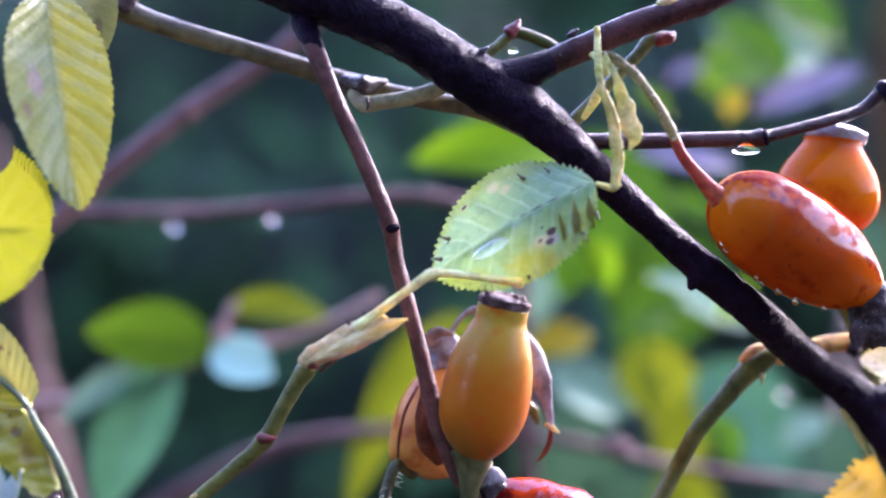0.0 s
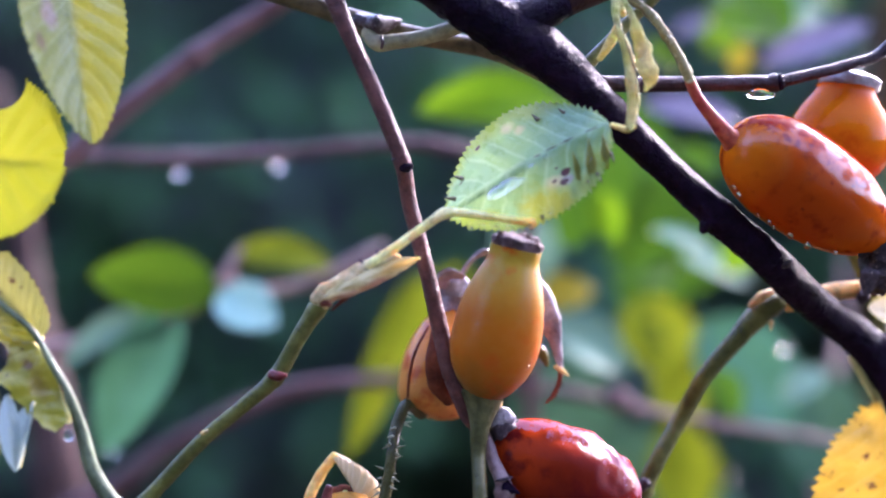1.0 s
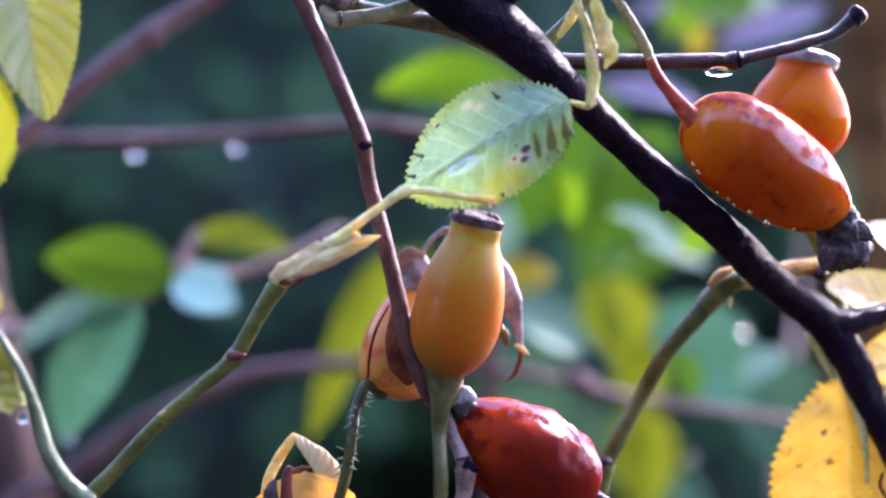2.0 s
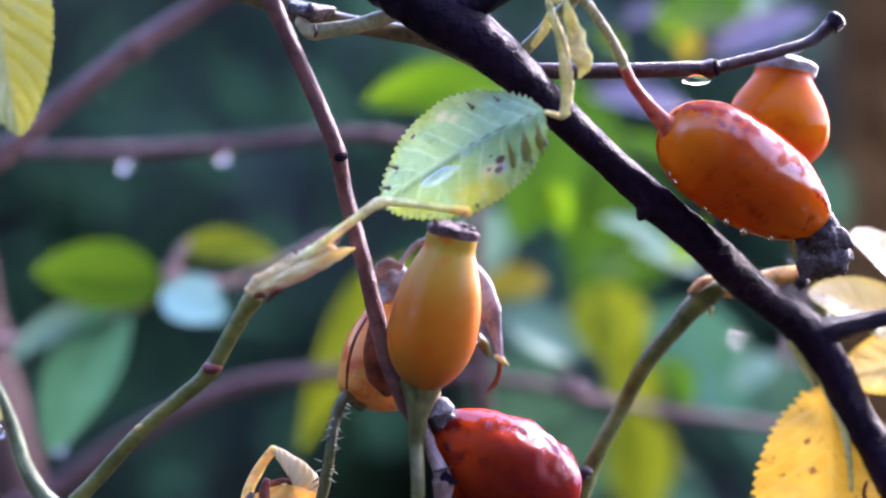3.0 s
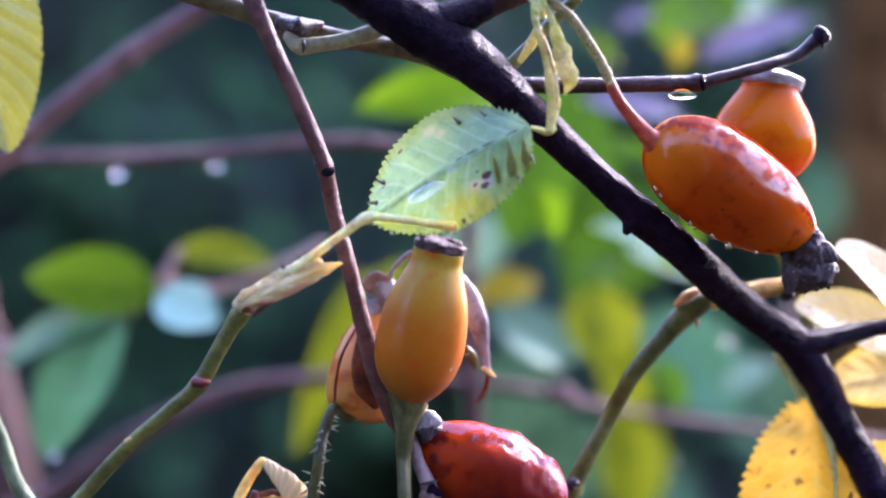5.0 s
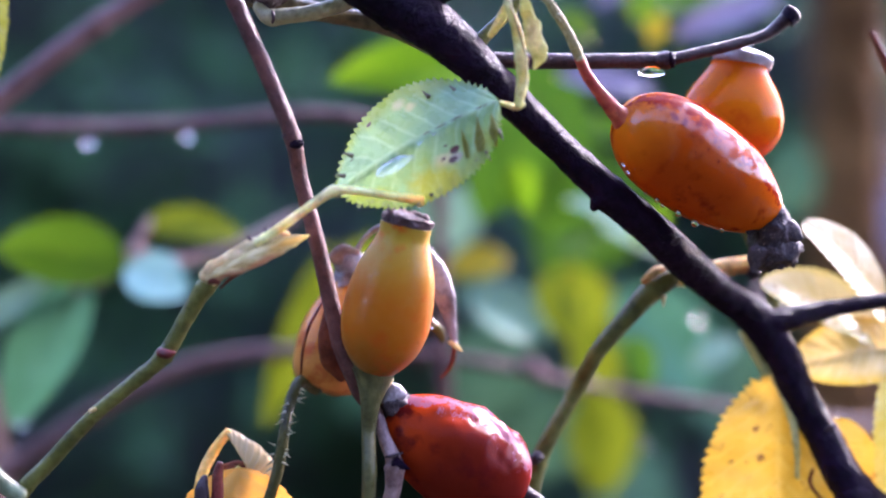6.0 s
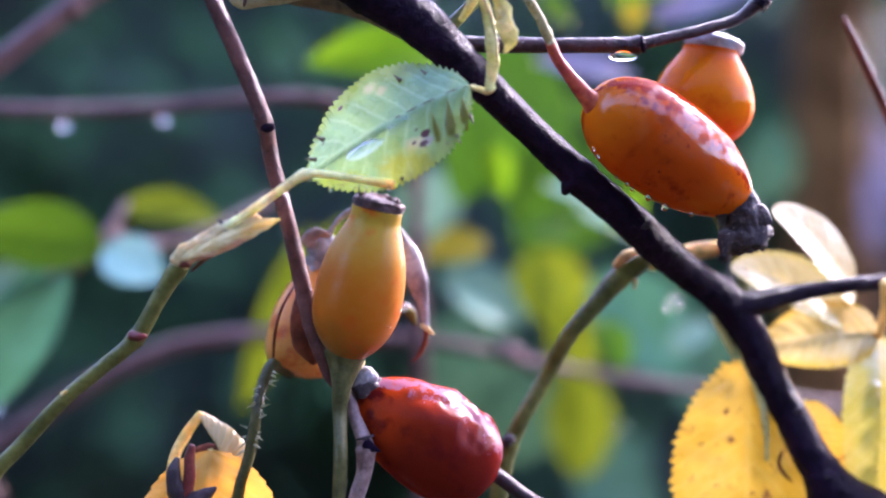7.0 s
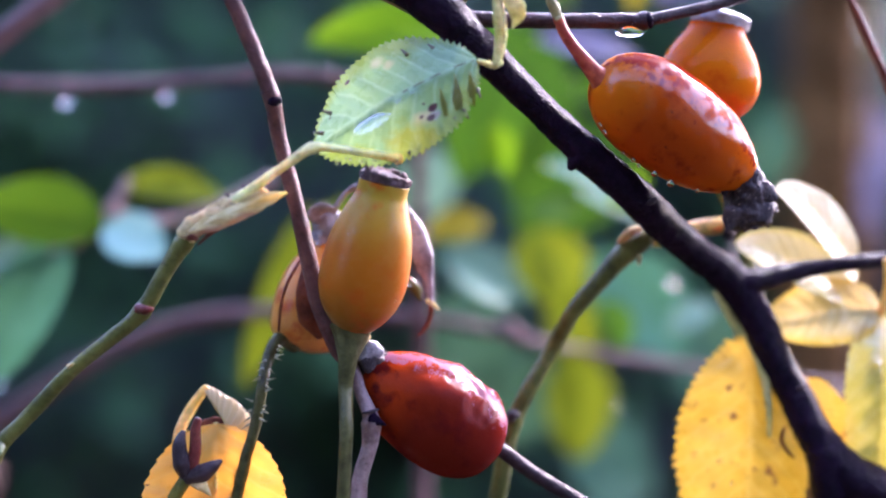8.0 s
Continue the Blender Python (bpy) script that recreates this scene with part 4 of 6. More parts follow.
stem = thing("rose_shoot", (-51.3, 158.0, -38.9), "olive green rose shoot with reddish nodes and a pale dry sheath", "twig", "rose branches")
part("stem", tube([(-50, 200, -1205), (-58, 185, -350)] + [(-53.6, 161.6, -54.9), (-50.4, 159.2, -40.1), (-48.0, 158.4, -35.1)] + [(-45.6, 159.0, -32.5), (-38.9, 159.0, -25.2), (-34.2, 159.0, -21.2), (-29.6, 159.0, -17.1), (-26.9, 159.0, -12.4), (-24.1, 159.0, -7.8), (-22.2, 159.0, -5.6)], [4, 3, 1.5, 1.2, 1.1, 1.05, 1.0, 1.0, 1.1, 1.1, 1.2, 1.1], 16, 0.0007, 0.04, 500.0, knots=((8, 0.2, 0.12), (10, 0.15, 0.2))), GREEN_STEM, stem)
part("bud", tube([(-29.9, 158.4, -16.6), (-28.7, 157.6, -16.7), (-27.8, 157.4, -16.5)], [0.8, 0.65, 0.25], 10, 0.0003, 0.06), RED_TIP, stem, "small dark red bud")
part("bud", tube([(-39.1, 158.4, -24.6), (-38.4, 157.9, -24.1)], [0.4, 0.2], 10, 0.0003, 0.06), SHEATH, stem, "tiny pale bud")
sheath = part("sheath", tube([(-23.9, 158.5, -6.8), (-22.6, 158.0, -5.5), (-20.1, 157.5, -4.0), (-17.1, 157.5, -2.3), (-14.5, 157.5, -1.0), (-12.9, 157.7, -0.7)], [1.2, 1.45, 1.45, 1.3, 1.0, 0.5], 20, 0.0004, 0.3, 520.0, flat=0.7), SHEATH, stem, "cream papery leaf sheath, torn and brown at its edges")
part("flap", blade((-23.6, 156.9, -6.7), (-11.2, 156.7, -0.8), (0.1, -0.9, 0.45), 3.1, teeth=5, tooth=0.07, fold=(-26, -22), wave=0.035, full=0.45, shape=1.05, arch=0.06, pleat=0.1, pleats=3.0), SHEATH_BLADE, sheath, "torn papery flap, brown along its edges")
part("torn_edge", tube([(-21.8, 157.2, -7.8), (-20.4, 156.6, -6.5), (-18.1, 156.4, -4.7), (-15.5, 156.5, -3.3)], [0.15, 0.32, 0.34, 0.15], 8, 0.0004, 0.4, 700.0, flat=0.6), DECAY, sheath, "red-brown torn edge")
part("sheath_tip", tube([(-16.7, 157.3, -3.3), (-14.5, 157.2, -2.2), (-12.2, 157.3, -1.4), (-10.2, 157.6, -0.7)], [0.7, 1.05, 0.8, 0.15], 12, 0.0005, 0.12, 520.0, flat=0.5), TAN, sheath, "orange-tan dry sheath tip")
part("scar", tube([(-23.2, 157.0, -6.9), (-22.4, 156.6, -6.8), (-21.9, 156.8, -7.1)], [0.4, 0.55, 0.3], 10, 0.0003, 0.2), DECAY, sheath, "brown scar")
part("petiole", tube([(-17.1, 157.2, -2.0), (-13.7, 157.0, 0.5), (-10.0, 157.0, 3.2), (-6.9, 157.0, 5.3), (-5.1, 157.0, 5.4), (-0.3, 157.0, 4.8), (4.9, 157.0, 4.1)], [0.72, 0.64, 0.6, 0.7, 0.56, 0.5, 0.62], 12, 0.0005, 0.08, 500.0, knots=((3, 0.2, 0.3), (6, 0.2, 0.15))), CREAM_STEM, stem, "yellow bare leaf stalk, bent")
for a, b in (((-14.8, 157.0, 0.1), (-15.0, 157.0, 1.0)), ((-17.8, 157.0, -1.4), (-18.3, 157.0, -0.7)), ((-15.6, 157.0, -0.4), (-16.1, 157.0, 0.4))):
    part("flake", prickle(a, b, 0.3), DRY, sheath, "dark frayed flake")

upper = thing("rose_shoot", (5.1, 168.8, 26.2), "brown-green rose shoot behind the thick branch, wet above", "twig", "rose branches")
part("stem", tube([(-64.2, 168.2, 51.0), (-56.9, 168.5, 46.8), (-51.7, 168.7, 43.7), (-44.8, 169.0, 41.0), (-36.7, 169.3, 38.6), (-26.1, 169.7, 35.3), (-17.2, 170.0, 32.3), (-9.0, 169.3, 30.6), (-0.1, 168.6, 28.7), (7.1, 167.9, 25.4)], [1.7, 1.6, 1.55, 1.5, 1.45, 1.45, 1.5, 1.3, 1.3, 1.3], 16, 0.0008, 0.05, 450.0, knots=((2, 0.2, 0.25), (6, 0.25, 0.3))), BROWN_GREEN, upper)
part("nub", tube([(-51.6, 167.7, 43.7), (-50.6, 167.7, 45.3), (-50.7, 167.7, 48.1)], [1.6, 1.3, 1.0], 12, 0.0006, 0.1), DRY, upper, "dark dry nub")
stub = part("stub", tube([(-18.6, 168.0, 31.2), (-16.9, 166.6, 29.5), (-14.8, 166.2, 29.6), (-10.4, 166.3, 30.3), (-6.4, 165.9, 31.5), (-4.8, 165.9, 32.1)], [0.9, 1.15, 1.1, 1.1, 1.1, 1.0], 14, 0.0005, 0.05, 500.0, knots=((1.3, 0.1, 0.3),)), PALE_STEM, upper, "pale cut-off stub of a shoot")
part("ring", tube([(-16.2, 165.0, 30.1), (-16.0, 164.7, 29.2), (-16.2, 165.1, 28.5)], [0.2, 0.28, 0.2], 8, 0.0003, 0.05), DRY, stub, "dark growth ring")
part("node", tube([(-19.9, 168.9, 33.1), (-17.0, 168.0, 32.3), (-13.8, 168.6, 33.0)], [1.3, 1.55, 0.35], 16, 0.0004, 0.4), WET_DRY, upper, "wet scarred node")
part("splinter", prickle((-5.2, 165.9, 31.8), (-3.1, 165.5, 31.5), 0.35), RED_TIP, stub)

loop = thing("rose_twig", (12.7, 166.9, 35.4), "short green twig with a red tip behind the branch", "twig", "rose branches")
part("stem", tube([(0.0, 167.5, 36.2), (2.5, 168.0, 38.1), (4.5, 168.5, 39.8), (8.1, 168.7, 38.9), (12.8, 166.9, 35.8)], [0.8, 0.75, 0.85, 0.85, 0.8], 12, 0.0005, 0.05), GREEN_STEM, loop)
part("tip", tube([(3.8, 168.0, 39.7), (4.7, 168.0, 40.5), (5.3, 168.0, 41.6)], [1.1, 0.85, 0.25], 10, 0.0004, 0.1), RED_TIP, loop, "dark red tip")
water_drop((4.4, 166.9, 37.1), 0.5, "rain drop held in the fork of a twig", wide=1.5)
back = thing("rose_twig", (13.5, 168.1, 26.0), "pale green twig rising behind a branch to its red end", "twig", "rose branches")
part("stem", tube([(12.2, 166.0, 26.2), (15.0, 166.6, 29.1), (18.7, 167.6, 33.1), (22.1, 168.1, 36.5), (24.1, 168.2, 38.7), (26.9, 168.2, 39.0)], [1.0, 0.9, 0.9, 0.95, 1.0, 0.85], 14, 0.0005, 0.06), GREEN_STEM, back)
part("tip", tube([(24.8, 167.7, 38.4), (26.6, 167.7, 38.9), (27.2, 167.7, 39.5)], [1.0, 0.95, 0.4], 10, 0.0004, 0.1), RED_TIP, back, "dark red cut end")

arch = thing("rose_shoot", (20.2, 164.7, -39.8), "arching olive green rose shoot with a pale glint on its bend and a yellow stalk", "twig", "rose branches")
part("stem", tube([(20, 230, -1205), (15, 200, -300)] + [(18.2, 174.0, -55.8), (20.3, 174.5, -45.8), (21.3, 174.8, -39.7), (22.5, 175.2, -34.6), (24.5, 175.3, -30.2), (28.3, 176.6, -23.7)] + [(31.2, 174.1, -17.4), (35.3, 174.1, -12.5), (38.6, 174.6, -8.9), (42.0, 175.1, -6.6)], [4, 3, 1.4, 1.35, 1.35, 1.3, 1.2, 1.2, 1.25, 1.4, 1.75, 1.5], 16, 0.0007, 0.04, 480.0, knots=((5, 0.2, 0.12),)), GREEN_STEM, arch)
# pale lump added as the white wet glint on top of the bend
part("knuckle", tube([(37.4, 173.7, -7.3), (39.0, 173.5, -5.9), (40.9, 173.9, -5.0)], [0.4, 0.85, 0.4], 14, 0.0004, 0.25), SHEATH, arch, "pale lump standing in for a wet glint")
part("flake", prickle((40.6, 174.1, -9.4), (40.5, 173.6, -10.8), 0.5), SHEATH, arch)
part("bud", tube([(21.7, 173.8, -33.9), (22.4, 173.2, -33.2), (23.1, 173.0, -33.5)], [0.9, 0.9, 0.3], 10, 0.0003, 0.1), DRY, arch, "small dark bud")
part("petiole", tube([(41.3, 175.6, -6.4), (44.0, 176.1, -6.8), (47.4, 176.6, -5.8), (51.6, 176.6, -4.9), (54.6, 176.1, -4.6)], [1.2, 1.25, 1.3, 1.35, 1.3], 12, 0.0006, 0.05), TAN, arch, "yellow leaf stalk")
arch_stalk = arch.children[-1]
part("petiole_end", crust((53.3, 175.1, -5.4), (55.0, 175.1, -5.9), 2.6, 8, 16, 8, 0.3), DRY, arch_stalk, "dark broken stalk end")

# ---------------------------------------------------------------- the hips
def hip(label, base, apex, width, stops, skin, stalk, stalk_r, stalk_material, crown=None, crown_material=CROWN, **k):
    ob = thing("rose_hip", base, label, "rose hip", "rose hips")
    part("flesh", fruit(base, apex, width, stops, **k), skin, ob)
    if stalk:
        part("stalk", tube(stalk, stalk_r, 14, 0.0006, 0.05, 450.0), stalk_material, ob)
    if crown:
        part("calyx", crust(*crown), crown_material, ob, "dark shrivelled remains of the flower")
    return ob


k_hip = hip("upright yellow-orange rose hip on a green stalk", (-1.6, 162.0, -20.1), (2.7, 160.0, 0.8), 12.2, ((0, 0.22), (0.04, 0.42), (0.11, 0.66), (0.2, 0.86), (0.32, 0.98), (0.42, 1.0), (0.56, 0.97), (0.7, 0.87), (0.82, 0.72), (0.92, 0.58), (1.0, 0.57)), YELLOW_HIP,
    [(-1.5, 162.0, -19.1), (-1.6, 161.5, -20.8), (-1.9, 160.5, -23.5), (-2.1, 160.0, -27.2)] + [(-1.8, 157.3, -32.1), (-1.9, 156.5, -37.3), (-2.1, 156.2, -42.6)] + [(-5, 168, -70), (-4, 170, -110)], [3.1, 2.3, 1.35, 1.0, 0.95, 0.9, 0.95, 1.2, 1.4], DARK_STEM, ((2.6, 160.0, 0.7), (3.0, 160.0, 2.5), 7.0, 3, 90, 28, 0.14), STAMEN)
k_calyx = k_hip.children[-1]
for n, (u, v) in enumerate(((-0.7, 0.9), (-0.2, 1.1), (0.3, 1.15), (0.75, 0.8), (0.05, 0.85), (-0.45, 1.0), (0.55, 1.0))):
    c = (2.9, 160.0, 2.2)
    part("stamen", crust((c[0] + u * 3.0, c[1] - 1.5 + n % 3, c[2] - 0.9 + v * 0.6 - u * 0.7), (c[0] + u * 3.2, c[1] - 1.7 + n % 3, c[2] + 0.1 + v * 0.6 - u * 0.7), 1.15, n, 10, 6, 0.6), STAMEN, k_calyx)
part("sepal", sepal([(0.5, 163.0, -19.3), (0.3, 162.0, -20.3), (-0.3, 161.5, -21.4), (-0.9, 161.0, -21.9)], [0.5, 0.9, 0.7, 0.2]), SHEATH, k_hip, "small pale bract")

h_hip = hip("large glossy orange-red rose hip hanging on a red stalk", (31.5, 161.0, 16.5), (54.2, 167.5, 2.7), 14.3, ((0, 0.14), (0.03, 0.42), (0.09, 0.66), (0.18, 0.86), (0.3, 0.98), (0.42, 1.0), (0.58, 0.98), (0.74, 0.87), (0.88, 0.66), (0.96, 0.48), (1.0, 0.36)), ORANGE_HIP,
    [(25.6, 159.0, 23.6), (26.7, 159.3, 21.3), (28.6, 159.7, 18.9), (31.1, 160.3, 16.2), (32.1, 160.7, 15.5)], [0.72, 0.76, 0.88, 1.3, 2.0], RED_STALK, ((53.5, 166.4, 4.2), (55.5, 167.5, -4.7), 7.2, 11, 60, 44, 0.16, ((0, 0.5), (0.2, 0.72), (0.55, 0.95), (0.8, 1.0), (1.0, 0.6))))
h_calyx = h_hip.children[-1]
part("stalk", tube([(15.4, 159.5, 34.8), (16.8, 159.0, 34.7), (18.9, 158.6, 33.4), (20.9, 158.2, 31.3), (23.1, 158.3, 28.1), (24.8, 158.7, 25.3), (25.7, 159.0, 23.3)], [0.55, 0.6, 0.62, 0.66, 0.66, 0.68, 0.74], 14, 0.0004, 0.25, 700.0), HAIRY_STALK, h_hip, "pale greenish upper half of the stalk")
for a, b in (((55.8, 164.5, 0.8), (57.9, 164.5, -0.4)), ((51.9, 164.5, -2.3), (51.2, 164.5, -5.0)), ((54.3, 164.5, -3.1), (55.2, 164.5, -4.6)), ((51.3, 165.0, 2.5), (50.4, 164.5, 0.1))):
    part("sepal", sepal([a, tuple((p + q) / 2 + (0.2 if i == 1 else 0) for i, (p, q) in enumerate(zip(a, b))), b], [1.6, 1.3, 0.4]), CROWN, h_calyx)

i_hip = hip("amber orange rose hip standing upright with a grey disc", (49.2, 174.0, 10.2), (50.9, 173.0, 24.9), 15.0, ((0, 0.2), (0.06, 0.5), (0.16, 0.78), (0.3, 0.96), (0.42, 1.0), (0.56, 0.97), (0.72, 0.84), (0.86, 0.66), (0.95, 0.55), (1.0, 0.54)), AMBER_HIP,
    [(49.4, 174.0, 10.2), (51.4, 176.0, 5.1), (55.6, 181.0, -0.8), (59.5, 184.0, -8.2), (60.0, 182.0, -13.7)], [1.5, 1.2, 1.2, 1.2, 1.2], GREEN_STEM, ((51.0, 173.0, 24.5), (51.7, 173.0, 27.0), 8.4, 21, 34, 12, 0.12), PALE_CROWN)

m_hip = hip("deep red wrinkled rose hip lying sideways on a brown stalk", (19.4, 165.8, -37.3), (0.4, 165.2, -25.5), 14.9, ((0, 0.2), (0.04, 0.52), (0.12, 0.78), (0.24, 0.94), (0.4, 1.0), (0.56, 0.97), (0.72, 0.86), (0.86, 0.66), (0.95, 0.48), (1.0, 0.36)), RED_HIP,
    [(17.8, 166.0, -35.7), (19.8, 165.9, -36.8), (24.3, 165.5, -40.0), (30.7, 165.1, -43.7), (39.1, 165.5, -49.5)] + [(60, 175, -110), (90, 180, -135)], [1.4, 1.1, 1.05, 1.05, 1.2, 1.4, 1.6], PURPLE_BARK, ((2.2, 164.6, -25.0), (-0.6, 164.3, -23.2), 4.8, 31, 24, 12, 0.3), wrinkle=0.11, wrinkle_dir=(0.7, -0.2, 0.7), rings=64, segs=72)
part("sepal", sepal([(0.1, 162.3, -23.7), (1.2, 162.3, -22.0), (2.5, 162.8, -22.8)], [0.8, 1.2, 0.8], 0.5), PALE_CROWN, m_hip, "pale shrivelled sepal")

l_hip = thing("rose_hip", (-12.0, 176.0, -23.3), "faded orange rose hip with dry curled sepals, on a hairy stalk", "rose hip", "rose hips")
part("flesh", fruit((-9.5, 172.0, -23.4), (-4.1, 178.0, -6.7), 11.8, ((0, 0.45), (0.05, 0.75), (0.15, 0.9), (0.35, 1.0), (0.6, 0.93), (0.85, 0.66), (1.0, 0.45)), rough=0.05), SHELL_HIP, l_hip)
part("rib", tube([(-9.3, 169.0, -10.5), (-11.0, 167.5, -13.8), (-11.9, 167.5, -17.4), (-12.1, 168.0, -20.6)], [0.18, 0.24, 0.24, 0.15], 8, 0.0006, 0.1), DECAY, l_hip, "dark shrivelled rib")
part("decay", sepal([(-8.0, 168.3, -10.7), (-8.2, 166.8, -14.6), (-7.4, 166.8, -18.5), (-6.2, 168.0, -21.3)], [0.8, 1.5, 1.7, 0.7], 0.35), DECAY, l_hip, "dark red-brown decayed flank")
part("calyx", crust((-6.0, 175.0, -8.6), (-4.6, 175.0, -3.4), 5.2, 5, 30, 18, 0.3), DRY_PALE, l_hip, "purple-brown dry calyx")
part("sepal", sepal([(-5.4, 174.0, -4.5), (-4.0, 173.0, -2.0), (-2.6, 172.5, -0.4), (-1.1, 172.0, 0.3), (-0.5, 172.0, -0.4)], [0.5, 0.35, 0.4, 0.6, 0.3], 0.6), DRY_PALE, l_hip)
part("sepal", sepal([(-6.9, 173.0, -4.8), (-7.7, 172.0, -3.8), (-6.4, 172.0, -3.0), (-4.4, 172.0, -3.3)], [0.8, 1.2, 1.2, 0.4]), DRY_PALE, l_hip)
part("sepal", sepal([(5.0, 174.0, -2.4), (7.1, 173.0, -6.1), (8.3, 172.0, -9.7), (9.2, 172.0, -13.4), (9.8, 171.5, -16.6)], [0.8, 1.5, 1.55, 0.8, 0.35]), DRY_PALE, l_hip, "long hanging dry sepal")
part("sepal", sepal([(9.0, 171.5, -16.2), (10.0, 171.3, -16.8), (10.9, 171.2, -17.5)], [0.35, 0.4, 0.1]), SHEATH, l_hip, "frayed pale tip")
part("sepal", sepal([(9.8, 171.8, -16.6), (9.6, 172.0, -18.7), (8.8, 172.0, -20.5), (7.7, 172.0, -21.6)], [0.3, 0.36, 0.34, 0.12]), DECAY, l_hip, "reddish-brown sepal tip")
part("sepal", sepal([(3.8, 175.0, -13.2), (5.9, 174.0, -13.6), (7.3, 174.0, -14.6), (8.1, 175.0, -16.5)], [0.6, 0.9, 0.8, 0.3]), GREEN_STEM, l_hip, "olive curved sepal")
water_drop((6.4, 172.0, -13.6), 0.7, "small rain drop on a dry sepal")
hairy = part("stalk", tube([(-10.2, 173.0, -23.1), (-12.3, 170.0, -21.9), (-13.7, 168.0, -25.0)] + [(-14.1, 165.5, -28.4), (-14.8, 164.7, -33.1), (-16.2, 164.0, -38.5), (-17.3, 163.7, -44.0), (-18.0, 163.4, -48.8)] + [(-25, 175, -70), (-12, 185, -130)], [1.3, 0.95, 0.85, 0.82, 0.82, 0.82, 0.85, 0.95, 1.2, 1.5], 14, 0.0006, 0.12, 600.0), DARK_STEM, l_hip)
hair_rng = random.Random(4)
for a, b, side in (((-12.5, 166.8, -22.4), (-13.1, 166.2, -24.5), 1), ((-13.6, 165.6, -25.6), (-14.3, 165.0, -29.1), 1), ((-14.4, 164.9, -30.3), (-14.8, 164.3, -32.6), 1), ((-14.6, 165.0, -29.1), (-15.2, 164.2, -34.2), -1), ((-13.0, 165.7, -24.4), (-14.0, 165.5, -27.6), -1)):
    for q in range(4):
        f = (q + hair_rng.random() * 0.9) / 4
        p = tuple(a[i] + (b[i] - a[i]) * f for i in range(3))
        part("hair", prickle((p[0] + side * 0.6, p[1] - 0.2, p[2]), (p[0] + side * hair_rng.uniform(1.2, 2.0), p[1] - 0.5, p[2] + hair_rng.uniform(-0.9, 0.7)), 0.2), PALE_STEM, hairy)

# ---------------------------------------------------------------- leaves in focus
g_leaf = rose_leaf("pale green wet toothed leaf with water film and a brown hole", PALE_GREEN, (14.8, 157.7, 17.5), (-6.6, 161.2, 5.4), (0.1, -0.72, 0.68), 17.4, stalk=[(15.0, 157.6, 17.3), (16.2, 157.3, 16.9), (17.2, 157.0, 16.6), (18.0, 156.9, 17.2)], stalk_r=(0.3, 0.4, 0.42, 0.4), stalk_material=STIPULE, teeth=34, tooth=0.05, fold=(-24, 6), arch=0.06, shape=0.92, full=0.62, wave=0.02, pleat=0.09, pleats=8.0)
g_base, g_tip, g_face = Vector((14.8, 157.7, 17.5)), Vector((-6.6, 161.2, 5.4)), Vector((0.1, -0.72, 0.68)).normalized()


def on_rib(s, lift):
    """A place along the pale leaf's midrib, raised off its face."""
    return tuple(g_base.lerp(g_tip, s) + g_face * (0.06 * (g_tip - g_base).length * 4 * s * (1 - s) + lift))


# thin dark strips laid in as the broken shade line of the midrib fold
for s0, s1 in ((0.02, 0.2), (0.22, 0.31), (0.33, 0.4), (0.43, 0.47), (0.5, 0.6), (0.62, 0.66)):
    part("crease", tube([on_rib(s0, 0.12), on_rib((s0 + s1) / 2, 0.17), on_rib(s1, 0.12)], [0.05, 0.1, 0.04], 6, 0.0005, 0.3, 900.0), BROWN_GREEN, g_leaf, "dark strip for the shade in the midrib crease")
water_film("clear pool of rain water lying on a pale leaf", (0.9, 157.0, 8.6), (-0.85, 0, -0.5), (0.1, -0.72, 0.68), 5.6, 2.2, 0.14)
water_film("small bead of water on a pale leaf", (4.6, 157.2, 11.7), (-0.85, 0, -0.5), (0.1, -0.72, 0.68), 1.1, 0.5, 0.12)
water_film("small bead of water on a pale leaf", (6.3, 157.3, 12.9), (-0.85, 0, -0.5), (0.1, -0.72, 0.68), 0.8, 0.45, 0.1)
for a in ((-3.5, 156.2, 3.3), (-1.8, 156.1, 3.8), (-0.2, 156.1, 3.5), (1.4, 156.0, 3.6), (6.8, 155.9, 5.3), (8.6, 155.9, 6.9), (10.1, 156.0, 8.3), (4.3, 155.9, 3.6), (-5.0, 156.3, 5.4)):
    water_drop(a, 0.26, "tiny rain bead on a leaf tooth")
for a, b in (((8.9, 156.4, 7.0), (9.6, 156.2, 5.9)), ((10.3, 156.4, 8.5), (10.7, 156.2, 6.9)), ((11.9, 156.3, 9.6), (12.8, 156.2, 8.9)), ((13.1, 156.3, 10.7), (13.8, 156.2, 9.4)), ((7.4, 156.5, 5.9), (7.9, 156.3, 4.7)), ((14.8, 156.5, 13.5), (15.4, 156.2, 12.1)), ((6.0, 156.5, 5.0), (6.2, 156.3, 4.1)), ((-5.6, 158.6, 7.3), (-7.2, 158.8, 7.4)), ((-4.6, 158.8, 10.0), (-6.0, 159.0, 10.4)), ((5.5, 160.6, 18.2), (4.6, 160.9, 19.0)), ((9.0, 160.4, 19.1), (8.2, 160.7, 19.8))):
    part("tooth", prickle(a, b, 0.34), BROWN_GREEN, g_leaf, "dark leaf tooth")
